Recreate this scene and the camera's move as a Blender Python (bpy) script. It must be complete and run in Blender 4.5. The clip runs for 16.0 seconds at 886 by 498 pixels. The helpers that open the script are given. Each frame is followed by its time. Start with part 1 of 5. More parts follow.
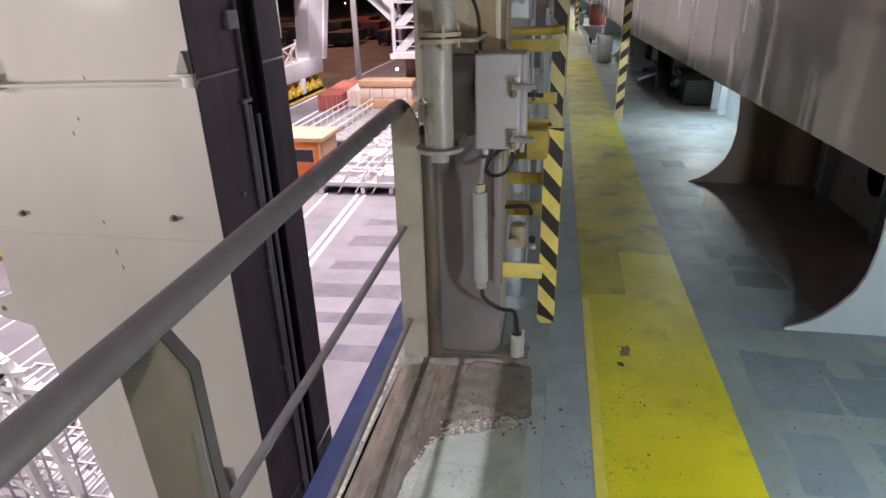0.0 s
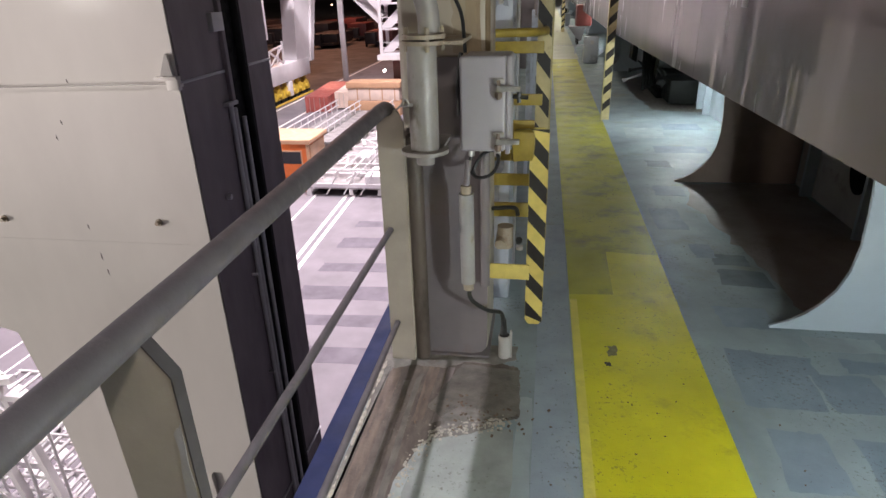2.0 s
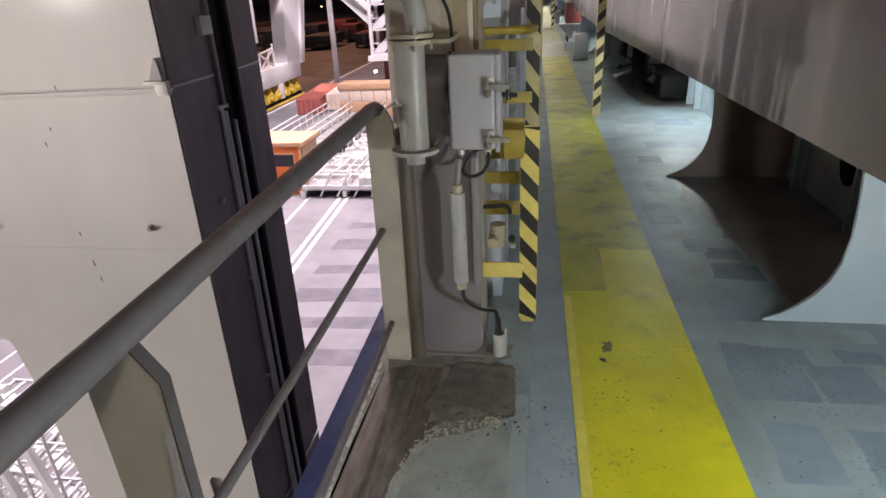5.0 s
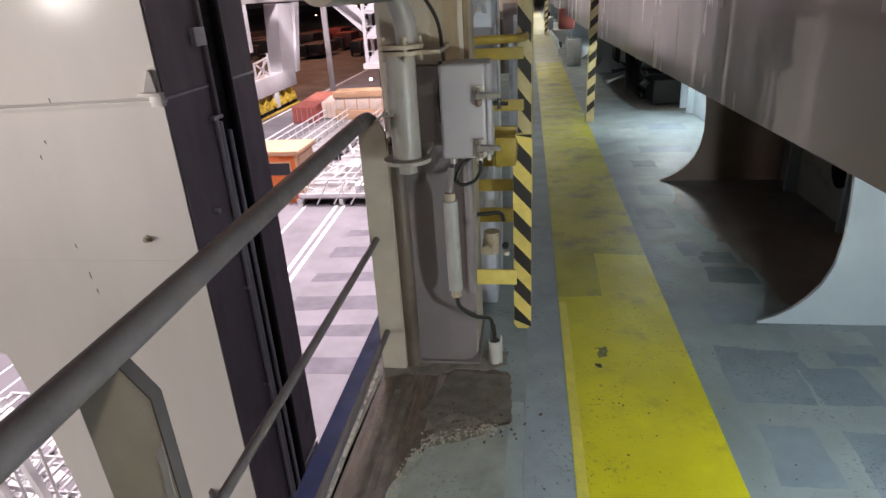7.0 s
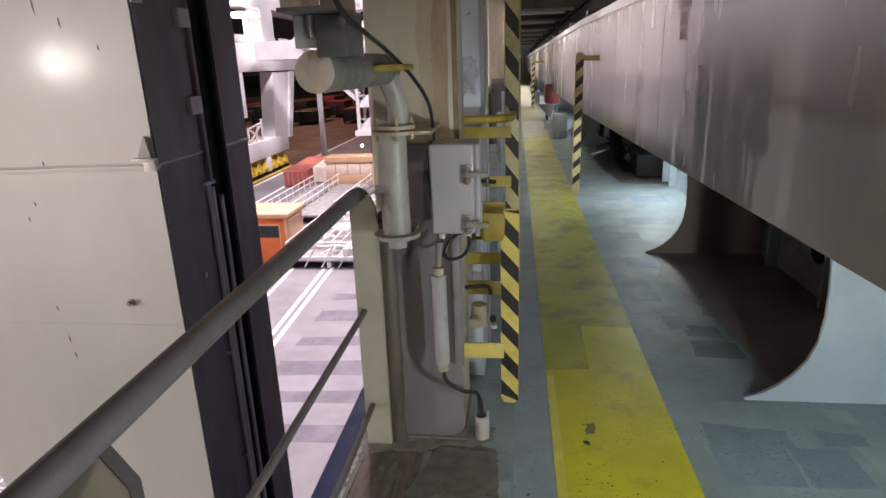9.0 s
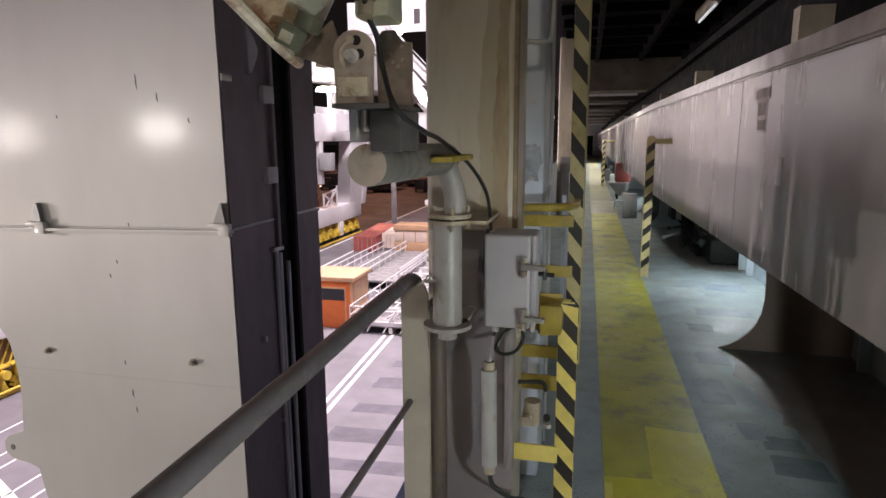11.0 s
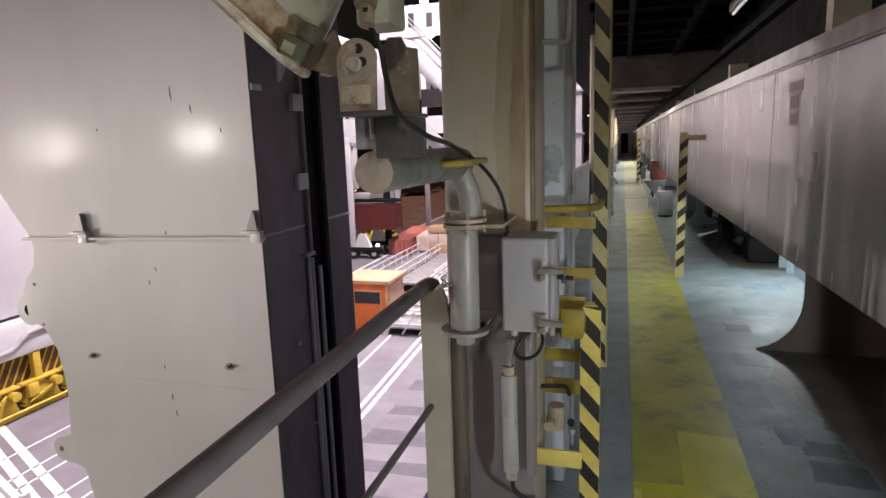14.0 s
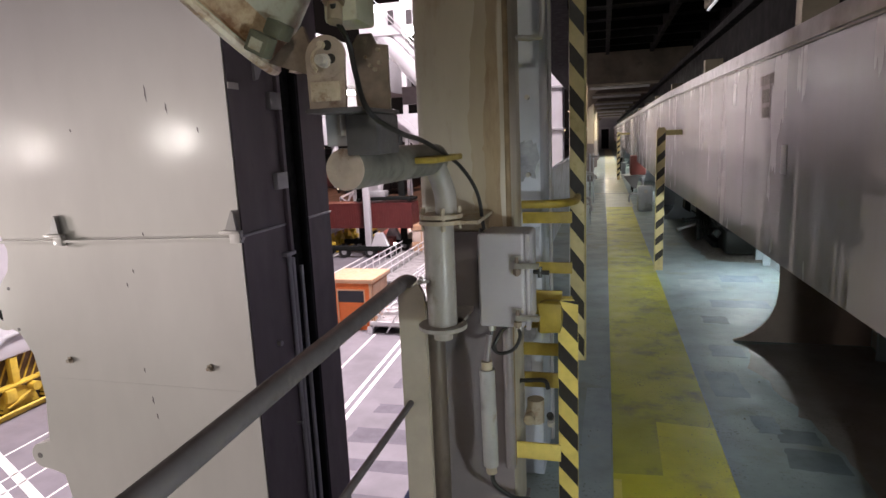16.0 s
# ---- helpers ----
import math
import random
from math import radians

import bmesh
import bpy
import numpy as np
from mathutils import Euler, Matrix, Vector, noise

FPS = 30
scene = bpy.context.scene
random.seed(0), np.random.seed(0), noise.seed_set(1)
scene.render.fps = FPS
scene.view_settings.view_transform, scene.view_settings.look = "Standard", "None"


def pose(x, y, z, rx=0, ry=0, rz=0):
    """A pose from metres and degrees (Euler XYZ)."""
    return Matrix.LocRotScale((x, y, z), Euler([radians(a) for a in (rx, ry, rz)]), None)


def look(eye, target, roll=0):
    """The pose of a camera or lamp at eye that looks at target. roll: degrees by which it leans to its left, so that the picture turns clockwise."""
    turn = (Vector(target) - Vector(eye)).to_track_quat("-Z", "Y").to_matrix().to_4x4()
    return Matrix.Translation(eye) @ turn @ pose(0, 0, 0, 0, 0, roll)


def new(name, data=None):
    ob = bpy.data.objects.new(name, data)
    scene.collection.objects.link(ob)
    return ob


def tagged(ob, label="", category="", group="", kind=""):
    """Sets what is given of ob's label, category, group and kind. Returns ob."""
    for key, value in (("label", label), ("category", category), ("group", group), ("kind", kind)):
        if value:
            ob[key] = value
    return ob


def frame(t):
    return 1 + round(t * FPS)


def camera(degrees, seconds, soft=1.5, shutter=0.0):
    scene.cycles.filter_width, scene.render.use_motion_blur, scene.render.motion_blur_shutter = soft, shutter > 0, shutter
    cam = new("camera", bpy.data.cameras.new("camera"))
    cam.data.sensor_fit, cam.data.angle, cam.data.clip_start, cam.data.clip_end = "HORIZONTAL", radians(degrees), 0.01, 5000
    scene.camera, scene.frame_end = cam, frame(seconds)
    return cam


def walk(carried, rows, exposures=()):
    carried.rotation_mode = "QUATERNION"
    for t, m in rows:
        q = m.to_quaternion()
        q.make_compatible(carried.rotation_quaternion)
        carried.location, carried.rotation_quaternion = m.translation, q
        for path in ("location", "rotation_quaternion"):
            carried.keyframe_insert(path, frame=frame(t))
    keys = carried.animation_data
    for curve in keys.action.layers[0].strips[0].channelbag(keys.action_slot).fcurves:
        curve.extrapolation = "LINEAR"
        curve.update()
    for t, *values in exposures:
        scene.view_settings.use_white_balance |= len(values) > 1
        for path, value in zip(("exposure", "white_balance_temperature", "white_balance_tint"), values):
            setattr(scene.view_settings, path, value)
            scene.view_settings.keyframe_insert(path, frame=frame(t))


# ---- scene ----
cam = camera(73.2, 16.0)
PATH = [
    (0, (0.387, -0.275, 1.513), (0.045, 1.522, 0.706), -1.6),
    (0.5, (0.39, -0.272, 1.515), (0.057, 1.526, 0.706), -1.9),
    (1, (0.392, -0.268, 1.518), (0.069, 1.542, 0.731), -1.7),
    (1.5, (0.39, -0.279, 1.52), (0.065, 1.529, 0.728), -1.5),
    (2, (0.396, -0.27, 1.516), (0.089, 1.535, 0.711), -1.7),
    (2.5, (0.402, -0.275, 1.517), (0.089, 1.53, 0.714), -2.2),
    (3, (0.407, -0.271, 1.519), (0.096, 1.536, 0.72), -2.2),
    (3.5, (0.405, -0.268, 1.514), (0.098, 1.536, 0.705), -2.2),
    (4, (0.403, -0.265, 1.511), (0.106, 1.54, 0.703), -2.3),
    (6.5, (0.417, -0.268, 1.52), (0.129, 1.542, 0.72), -3.2),
    (7, (0.421, -0.268, 1.523), (0.138, 1.549, 0.735), -3.4),
    (7.5, (0.421, -0.273, 1.527), (0.145, 1.546, 0.744), -3.6),
    (8, (0.427, -0.273, 1.533), (0.164, 1.564, 0.788), -3.2),
    (8.5, (0.424, -0.271, 1.547), (0.188, 1.598, 0.875), -2.3),
    (9, (0.421, -0.272, 1.563), (0.179, 1.624, 0.975), -2.0),
    (9.5, (0.424, -0.275, 1.585), (0.216, 1.655, 1.103), -1.7),
    (10, (0.427, -0.238, 1.603), (0.146, 1.706, 1.228), -0.9),
    (12.5, (0.497, -0.145, 1.617), (-0.071, 1.74, 1.264), -1.0),
    (13, (0.509, -0.15, 1.617), (-0.046, 1.736, 1.254), -1.0),
    (13.5, (0.509, -0.141, 1.617), (-0.041, 1.749, 1.258), -1.7),
    (14, (0.505, -0.144, 1.62), (-0.068, 1.74, 1.271), -1.9),
    (14.5, (0.52, -0.149, 1.62), (-0.046, 1.737, 1.274), -2.0),
    (15, (0.53, -0.145, 1.62), (-0.017, 1.748, 1.277), -2.2),
    (15.5, (0.532, -0.142, 1.621), (-0.001, 1.754, 1.275), -2.6),
    (16, (0.53, -0.142, 1.616), (0.01, 1.755, 1.257), -2.5),
]
walk(cam, [(t, look(eye, target, roll)) for t, eye, target, roll in PATH],
     [(0.0, -0.18), (8.0, -0.18), (9.0, -0.22), (10.0, -0.34), (12.5, -0.40), (16.0, -0.40)])

# ---- world and lights ----
world = bpy.data.worlds.new("night")
world.use_nodes = True
world.node_tree.nodes["Background"].inputs[0].default_value = (0.55, 0.42, 0.40, 1)
world.node_tree.nodes["Background"].inputs[1].default_value = 0.019
scene.world = world
scene.view_settings.exposure = 0.0


def lamp(name, kind, place, energy, colour, size=0.2, target=None, angle=None):
    data = bpy.data.lights.new(name, kind)
    data.energy, data.color = energy, colour
    if kind == "AREA":
        data.shape, data.size = "DISK", size
    else:
        data.shadow_soft_size = size
    if angle:
        data.spot_size, data.spot_blend = radians(angle), 0.5
    ob = new(name, data)
    ob.matrix_world = look(place, target) if target else pose(*place)
    return ob


PINK = (1.0, 0.88, 0.94)
COOL = (0.89, 0.985, 1.0)
WARM = (1.0, 0.93, 0.78)
# floodlights of the cranes over the quay
lamp("quay_flood", "AREA", (-7, 36, 34), 56000, PINK, 8, (-14, 38, -10))
lamp("quay_flood", "SPOT", (-9, 8, 32), 68000, PINK, 3, (-26, 18, -10), 78)
# unseen spot, added so that light off the quay lifts the lower leg
lamp("quay_flood", "SPOT", (-11.5, -2, 31), 60000, PINK, 1.5, (-11.5, 0, -10), 26)
lamp("boom_flood", "SPOT", (-11.1, 1.0, 30), 45000, (0.93, 0.90, 1.0), 0.5, (-0.15, 0.9, 0.6), 9)
lamp("quay_flood", "AREA", (-10, 66, 34), 21000, PINK, 6, (-24, 62, -10))
# sodium light over the far yard
lamp("yard_light", "AREA", (-60, 150, 40), 48000, (1.0, 0.45, 0.28), 10, (-60, 150, -10))
# low floodlights abreast for leg, rail and coaming; the first two follow the leg's glints
lamp("crane_flood", "SPOT", (-11.9, -5.4, 2.0), 1100, (1.0, 0.93, 0.88), 0.22, (-4.6, 5.03, -3.8), 66)
lamp("crane_flood", "SPOT", (-17.6, -5.4, 1.95), 700, (1.0, 0.93, 0.88), 0.6, (-5.6, 5.03, -4.0), 56)
# unseen spot, added to brighten the lower part of the leg
lamp("crane_flood", "SPOT", (-34, -10, -5.5), 37000, (1.0, 0.93, 0.87), 0.5, (-4.6, 5.03, -3.8), 24)
# unseen narrow spots, added to brighten the coaming
lamp("crane_flood", "SPOT", (-25, 0.0, 2.6), 29000, (1.0, 0.88, 0.92), 1.2, (1.4, 6.5, 1.85), 15)
lamp("crane_flood", "SPOT", (-25, 12.0, 2.6), 21000, (1.0, 0.88, 0.90), 1.6, (1.4, 9.0, 1.75), 30)
# bulkhead lamps under the coaming
for x, y, e in ((1.70, 0.1, 120), (2.05, 6.7, 60), (2.05, 16.8, 30), (2.05, 26.0, 30), (2.05, 35.0, 30)):
    lamp("bulkhead_lamp", "POINT", (x, y, 0.80), e, COOL, 0.06)
# passage lamps under the deck above
for y, e in ((12.0, 36), (20.0, 55), (29.0, 170), (40.0, 280)):
    lamp("passage_lamp", "AREA", (0.75, y, 2.62), e, WARM, 0.35, (0.75, y, 0))
# unseen fill behind the camera, added to brighten the near deck and column
lamp("passage_lamp", "AREA", (1.05, -1.3, 2.9), 31, (1.0, 0.93, 0.80), 0.35, (0.75, 0.2, 0.2))


# ---- materials ----
def material(name, colour, rough=0.5, metal=0.0, var=0.15, scale=6.0, bump=0.1, fine=80.0,
             stain=None, amount=0.35, spread=1.5, stretch=(1, 1, 1), per_piece=0.0, gloss_var=0.12, spec=0.5, specks=None):
    m = bpy.data.materials.new(name)
    m.use_nodes = True
    n, l = m.node_tree.nodes, m.node_tree.links
    b = n["Principled BSDF"]
    co = n.new("ShaderNodeTexCoord")
    mp = n.new("ShaderNodeMapping")
    mp.inputs["Scale"].default_value = stretch
    l.new(co.outputs["Object"], mp.inputs["Vector"])

    def tex(sc, detail=5.0, rough_=0.6, plain=False):
        t = n.new("ShaderNodeTexNoise")
        t.inputs["Scale"].default_value, t.inputs["Detail"].default_value = sc, detail
        t.inputs["Roughness"].default_value = rough_
        l.new((co.outputs["Object"] if plain else mp.outputs["Vector"]), t.inputs["Vector"])
        return t

    def ramp(src, a, b_, c0, c1):
        r = n.new("ShaderNodeValToRGB")
        r.color_ramp.elements[0].position, r.color_ramp.elements[1].position = a, b_
        r.color_ramp.elements[0].color, r.color_ramp.elements[1].color = (*c0, 1), (*c1, 1)
        l.new(src, r.inputs[0])
        return r

    lo = tuple(max(0, c * (1 - var)) for c in colour)
    hi = tuple(min(1, c * (1 + var)) for c in colour)
    t1 = tex(scale)
    base = ramp(t1.outputs["Fac"], 0.3, 0.7, lo, hi).outputs[0]
    if stain:
        t2 = tex(spread, 8.0, 0.68)
        lim = 0.72 - 0.42 * amount
        mask = ramp(t2.outputs["Fac"], lim, lim + 0.14, (0, 0, 0), (1, 1, 1))
        mix = n.new("ShaderNodeMix")
        mix.data_type = "RGBA"
        l.new(mask.outputs[0], mix.inputs["Factor"])
        l.new(base, mix.inputs["A"])
        mix.inputs["B"].default_value = (*stain, 1)
        base = mix.outputs["Result"]
    if specks:
        t5 = tex(55.0, 3.0, 0.7, True)
        t6 = tex(2.3, 4.0, 0.6, True)
        add = n.new("ShaderNodeMath")
        add.operation = "MULTIPLY_ADD"
        l.new(t6.outputs["Fac"], add.inputs[0])
        add.inputs[1].default_value = 0.55
        l.new(t5.outputs["Fac"], add.inputs[2])
        dots = ramp(add.outputs[0], 0.90, 0.99, (0, 0, 0), (0.75, 0.75, 0.75))
        mx = n.new("ShaderNodeMix")
        mx.data_type = "RGBA"
        l.new(dots.outputs[0], mx.inputs["Factor"])
        l.new(base, mx.inputs["A"])
        mx.inputs["B"].default_value = (*specks, 1)
        base = mx.outputs["Result"]
    if per_piece:
        oi = n.new("ShaderNodeObjectInfo")
        hs = n.new("ShaderNodeHueSaturation")
        mr = n.new("ShaderNodeMapRange")
        mr.inputs["To Min"].default_value, mr.inputs["To Max"].default_value = 1 - per_piece, 1 + per_piece
        l.new(oi.outputs["Random"], mr.inputs["Value"])
        l.new(mr.outputs["Result"], hs.inputs["Value"])
        l.new(base, hs.inputs["Color"])
        base = hs.outputs["Color"]
    l.new(base, b.inputs["Base Color"])
    t3 = tex(scale * 1.7, 4.0)
    rr = ramp(t3.outputs["Fac"], 0.3, 0.7, (max(0.04, rough - gloss_var),) * 3, (min(1, rough + gloss_var),) * 3)
    l.new(rr.outputs[0], b.inputs["Roughness"])
    b.inputs["Metallic"].default_value = metal
    b.inputs["Specular IOR Level"].default_value = spec
    if bump:
        t4 = tex(fine, 3.0, 0.6, True)
        bp = n.new("ShaderNodeBump")
        bp.inputs["Strength"].default_value, bp.inputs["Distance"].default_value = bump, 0.004
        l.new(t4.outputs["Fac"], bp.inputs["Height"])
        l.new(bp.outputs["Normal"], b.inputs["Normal"])
    return m


def glow(name, colour, strength):
    m = bpy.data.materials.new(name)
    m.use_nodes = True
    b = m.node_tree.nodes["Principled BSDF"]
    b.inputs["Base Color"].default_value = (0.8, 0.8, 0.8, 1)
    b.inputs["Emission Color"].default_value, b.inputs["Emission Strength"].default_value = (*colour, 1), strength
    return m


DECK = material("deck_paint", (0.232, 0.282, 0.300), 0.58, var=0.22, scale=2.2, bump=0.25, fine=45, stain=(0.20, 0.22, 0.17), amount=0.42, spread=1.6, specks=(0.10, 0.11, 0.11))
PATCH = material("patch_paint", (0.18, 0.228, 0.275), 0.58, var=0.15, scale=5, bump=0.2, fine=45, specks=(0.10, 0.11, 0.12))
PATCH_DARK = material("patch_dark", (0.13, 0.16, 0.18), 0.58, var=0.2, scale=7, bump=0.2, fine=45)
PALE = material("pale_paint", (0.33, 0.35, 0.34), 0.5, var=0.2, scale=9, bump=0.2, stain=(0.22, 0.24, 0.22), amount=0.5, spread=6)
RUSTY = material("rusty_streak", (0.135, 0.098, 0.075), 0.6, var=0.4, scale=12, bump=0.5, fine=70, stain=(0.07, 0.05, 0.04), amount=0.35, spread=9, stretch=(2.5, 0.6, 1))
PINKISH = material("worn_primer", (0.20, 0.165, 0.155), 0.6, var=0.3, scale=12, bump=0.4, fine=70, stain=(0.11, 0.085, 0.07), amount=0.35, spread=9, stretch=(2.5, 0.6, 1))
PALEDIRT = material("pale_crusted_paint", (0.19, 0.175, 0.155), 0.65, var=0.3, scale=16, bump=0.6, fine=60, stain=(0.12, 0.10, 0.085), amount=0.5, spread=11)
DIRT = material("dirty_steel", (0.105, 0.083, 0.067), 0.62, var=0.45, scale=9, bump=0.6, fine=60, stain=(0.22, 0.19, 0.155), amount=0.26, spread=9, stretch=(2.0, 0.8, 1), specks=(0.26, 0.23, 0.19))
SILT_SHADE = material("silt_shade_dark", (0.12, 0.105, 0.09), 0.40, var=0.4, scale=14, bump=0.6, fine=120)
YELLOW = material("walkway_yellow", (0.53, 0.49, 0.012), 0.45, var=0.15, scale=3, bump=0.25, fine=50, stain=(0.36, 0.32, 0.03), amount=0.40, spread=2.8, specks=(0.22, 0.20, 0.04))
OLDYELLOW = material("walkway_old", (0.38, 0.365, 0.022), 0.48, var=0.2, scale=2.4, bump=0.25, fine=50, stain=(0.19, 0.185, 0.06), amount=0.5, spread=2.6, specks=(0.08, 0.075, 0.04))
HAZARDLINE = material("edge_yellow", (0.62, 0.55, 0.10), 0.5, var=0.15, scale=5, bump=0.2, stain=(0.42, 0.38, 0.08), amount=0.4, spread=4)
HAZARD = material("hazard_yellow", (0.66, 0.52, 0.14), 0.45, var=0.14, scale=14, bump=0.1, stain=(0.38, 0.27, 0.07), amount=0.25, spread=9)
BRACKET = material("bracket_yellow", (0.31, 0.225, 0.035), 0.5, var=0.25, scale=12, bump=0.2, stain=(0.22, 0.15, 0.04), amount=0.42, spread=9)
BLACK = material("black_paint", (0.018, 0.014, 0.013), 0.5, var=0.3, scale=20, bump=0.1)
RUBBER = material("black_rubber", (0.012, 0.012, 0.012), 0.45, var=0.2, scale=30, bump=0.1)
CREAM = material("column_paint", (0.40, 0.345, 0.275), 0.42, var=0.10, scale=3, bump=0.12, stain=(0.28, 0.205, 0.13), amount=0.36, spread=2.6, stretch=(1.5, 1.5, 0.4))
GREY = material("grey_paint", (0.36, 0.35, 0.36), 0.42, var=0.10, scale=5, bump=0.12, stain=(0.22, 0.17, 0.13), amount=0.25, spread=5)
CASING = material("casing_grey", (0.175, 0.152, 0.158), 0.45, var=0.12, scale=4, bump=0.12, stain=(0.17, 0.12, 0.11), amount=0.33, spread=4)
BOXGREY = material("box_grey", (0.37, 0.345, 0.365), 0.38, var=0.06, scale=5, bump=0.06, stain=(0.34, 0.31, 0.30), amount=0.22, spread=7)
GREYBLUE = material("grey_blue_paint", (0.42, 0.45, 0.52), 0.42, var=0.10, scale=4, bump=0.12, stain=(0.20, 0.19, 0.18), amount=0.42, spread=2.2)
RAILPAINT = material("rail_paint", (0.098, 0.086, 0.092), 0.56, spec=0.4, var=0.14, scale=14, bump=0.15, fine=120, stain=(0.17, 0.15, 0.145), amount=0.3, spread=11)
POSTPAINT = material("stanchion_paint", (0.36, 0.315, 0.265), 0.5, var=0.10, scale=7, bump=0.15, stain=(0.40, 0.37, 0.34), amount=0.30, spread=7)
HULLBLUE = material("hull_blue", (0.013, 0.021, 0.075), 0.6, spec=0.2, var=0.2, scale=5, bump=0.15, stain=(0.03, 0.035, 0.10), amount=0.3, spread=3)
HULLDARK = material("hull_dark", (0.035, 0.038, 0.06), 0.5, var=0.2, scale=2, bump=0.1)
COAM = material("coaming_paint", (0.345, 0.312, 0.31), 0.25, spec=0.85, var=0.07, scale=1.3, bump=0.02, fine=7, stain=(0.33, 0.295, 0.285), amount=0.40, spread=0.9, stretch=(1, 1.3, 0.3), gloss_var=0.06)
FLANGE = material("flange_paint", (0.48, 0.46, 0.46), 0.5, var=0.18, scale=9, bump=0.4, fine=40, stain=(0.22, 0.19, 0.17), amount=0.28, spread=7)
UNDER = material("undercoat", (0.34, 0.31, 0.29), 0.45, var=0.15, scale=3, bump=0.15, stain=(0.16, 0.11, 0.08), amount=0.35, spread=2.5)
BRKT = material("stay_paint", (0.36, 0.415, 0.455), 0.42, var=0.08, scale=3, bump=0.1, stain=(0.36, 0.36, 0.34), amount=0.2, spread=3)
STAYSHADE = material("stay_shade_brown", (0.24, 0.180, 0.148), 0.5, var=0.15, scale=3, bump=0.15, stain=(0.19, 0.14, 0.115), amount=0.35, spread=2.5)
SHADEDECK = material("brown_shade_deck", (0.225, 0.20, 0.185), 0.55, var=0.2, scale=3, bump=0.25, fine=45, stain=(0.17, 0.14, 0.12), amount=0.4, spread=2.2, specks=(0.06, 0.05, 0.045))
# near-black colour carries the darkness of surfaces that get little light
UNLIT = material("unlit_black", (0.0045, 0.0042, 0.0042), 0.75, spec=0.08, var=0.3, scale=4, bump=0.2)
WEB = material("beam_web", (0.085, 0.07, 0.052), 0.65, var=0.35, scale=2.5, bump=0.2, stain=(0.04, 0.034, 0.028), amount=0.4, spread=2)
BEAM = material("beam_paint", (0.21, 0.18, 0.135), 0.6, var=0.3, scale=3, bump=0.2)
MACHINE = material("machine_paint", (0.012, 0.013, 0.012), 0.75, spec=0.15, var=0.3, scale=8, bump=0.2)
STENCIL = material("stencil_paint", (0.11, 0.09, 0.085), 0.55, var=0.3, scale=40, bump=0.05)
LEGWHITE = material("leg_white", (0.62, 0.59, 0.55), 0.16, spec=0.18, var=0.045, scale=1.1, bump=0.03, fine=14, stain=(0.54, 0.48, 0.40), amount=0.22, spread=1.1, stretch=(1.2, 1, 0.5), gloss_var=0.035)
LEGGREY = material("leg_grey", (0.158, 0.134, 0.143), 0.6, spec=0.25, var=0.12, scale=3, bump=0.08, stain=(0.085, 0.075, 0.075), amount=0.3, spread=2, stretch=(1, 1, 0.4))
GUSSETSHADE = material("gusset_shade", (0.30, 0.28, 0.26), 0.5, var=0.12, scale=6, bump=0.08)
CHANNEL = material("channel_black", (0.006, 0.006, 0.006), 0.7, var=0.3, scale=6, bump=0.1, spec=0.1)
STEEL = material("bare_steel", (0.45, 0.43, 0.40), 0.4, metal=0.8, var=0.2, scale=30, bump=0.1)
RUST = material("rusty_metal", (0.33, 0.275, 0.205), 0.6, var=0.2, scale=18, bump=0.4, fine=160, stain=(0.22, 0.12, 0.06), amount=0.42, spread=16)
LAMPGREEN = material("lamp_green", (0.50, 0.50, 0.40), 0.40, var=0.22, scale=6, bump=0.2, stain=(0.24, 0.13, 0.06), amount=0.50, spread=6)
SHADEPIPE = material("shaded_pipe", (0.15, 0.14, 0.125), 0.5, var=0.25, scale=10, bump=0.25, stain=(0.075, 0.065, 0.055), amount=0.5, spread=9)
RUSTBAND = material("rust_band", (0.60, 0.45, 0.29), 0.55, var=0.25, scale=14, bump=0.4, fine=120, stain=(0.19, 0.085, 0.035), amount=0.74, spread=7)
RIMCREAM = material("rim_cream", (0.74, 0.65, 0.54), 0.5, var=0.15, scale=16, bump=0.3, fine=120, stain=(0.30, 0.16, 0.08), amount=0.6, spread=9)
CLIPGREEN = material("clip_green", (0.12, 0.125, 0.09), 0.5, var=0.3, scale=20, bump=0.2, stain=(0.12, 0.10, 0.07), amount=0.4, spread=20)
YOKE = material("yoke_brown", (0.41, 0.33, 0.275), 0.6, var=0.2, scale=16, bump=0.4, fine=160, stain=(0.20, 0.125, 0.085), amount=0.4, spread=14)
YOKEPAD = material("yoke_pad", (0.54, 0.45, 0.34), 0.6, var=0.2, scale=22, bump=0.4, fine=160, stain=(0.24, 0.15, 0.09), amount=0.4, spread=25)
BRIGHTSTEEL = material("worn_steel", (0.66, 0.62, 0.58), 0.35, metal=0.35, var=0.15, scale=40, bump=0.1)
LANEPALE = material("lane_far_pale", (0.40, 0.385, 0.25), 0.5, var=0.15, scale=2, bump=0.2, fine=50, stain=(0.33, 0.33, 0.24), amount=0.5, spread=2)
HAZARDOLD = material("hazard_faded", (0.55, 0.46, 0.24), 0.45, var=0.16, scale=12, bump=0.12, stain=(0.32, 0.24, 0.09), amount=0.3, spread=7)
FLANGEOLD = material("faded_yellow", (0.40, 0.34, 0.16), 0.5, var=0.2, scale=14, bump=0.15, stain=(0.22, 0.17, 0.08), amount=0.3, spread=9)
PIPEBROWN = material("casing_brown", (0.11, 0.085, 0.07), 0.5, var=0.15, scale=6, bump=0.2, stain=(0.06, 0.045, 0.035), amount=0.4, spread=5, stretch=(1, 1, 0.4))
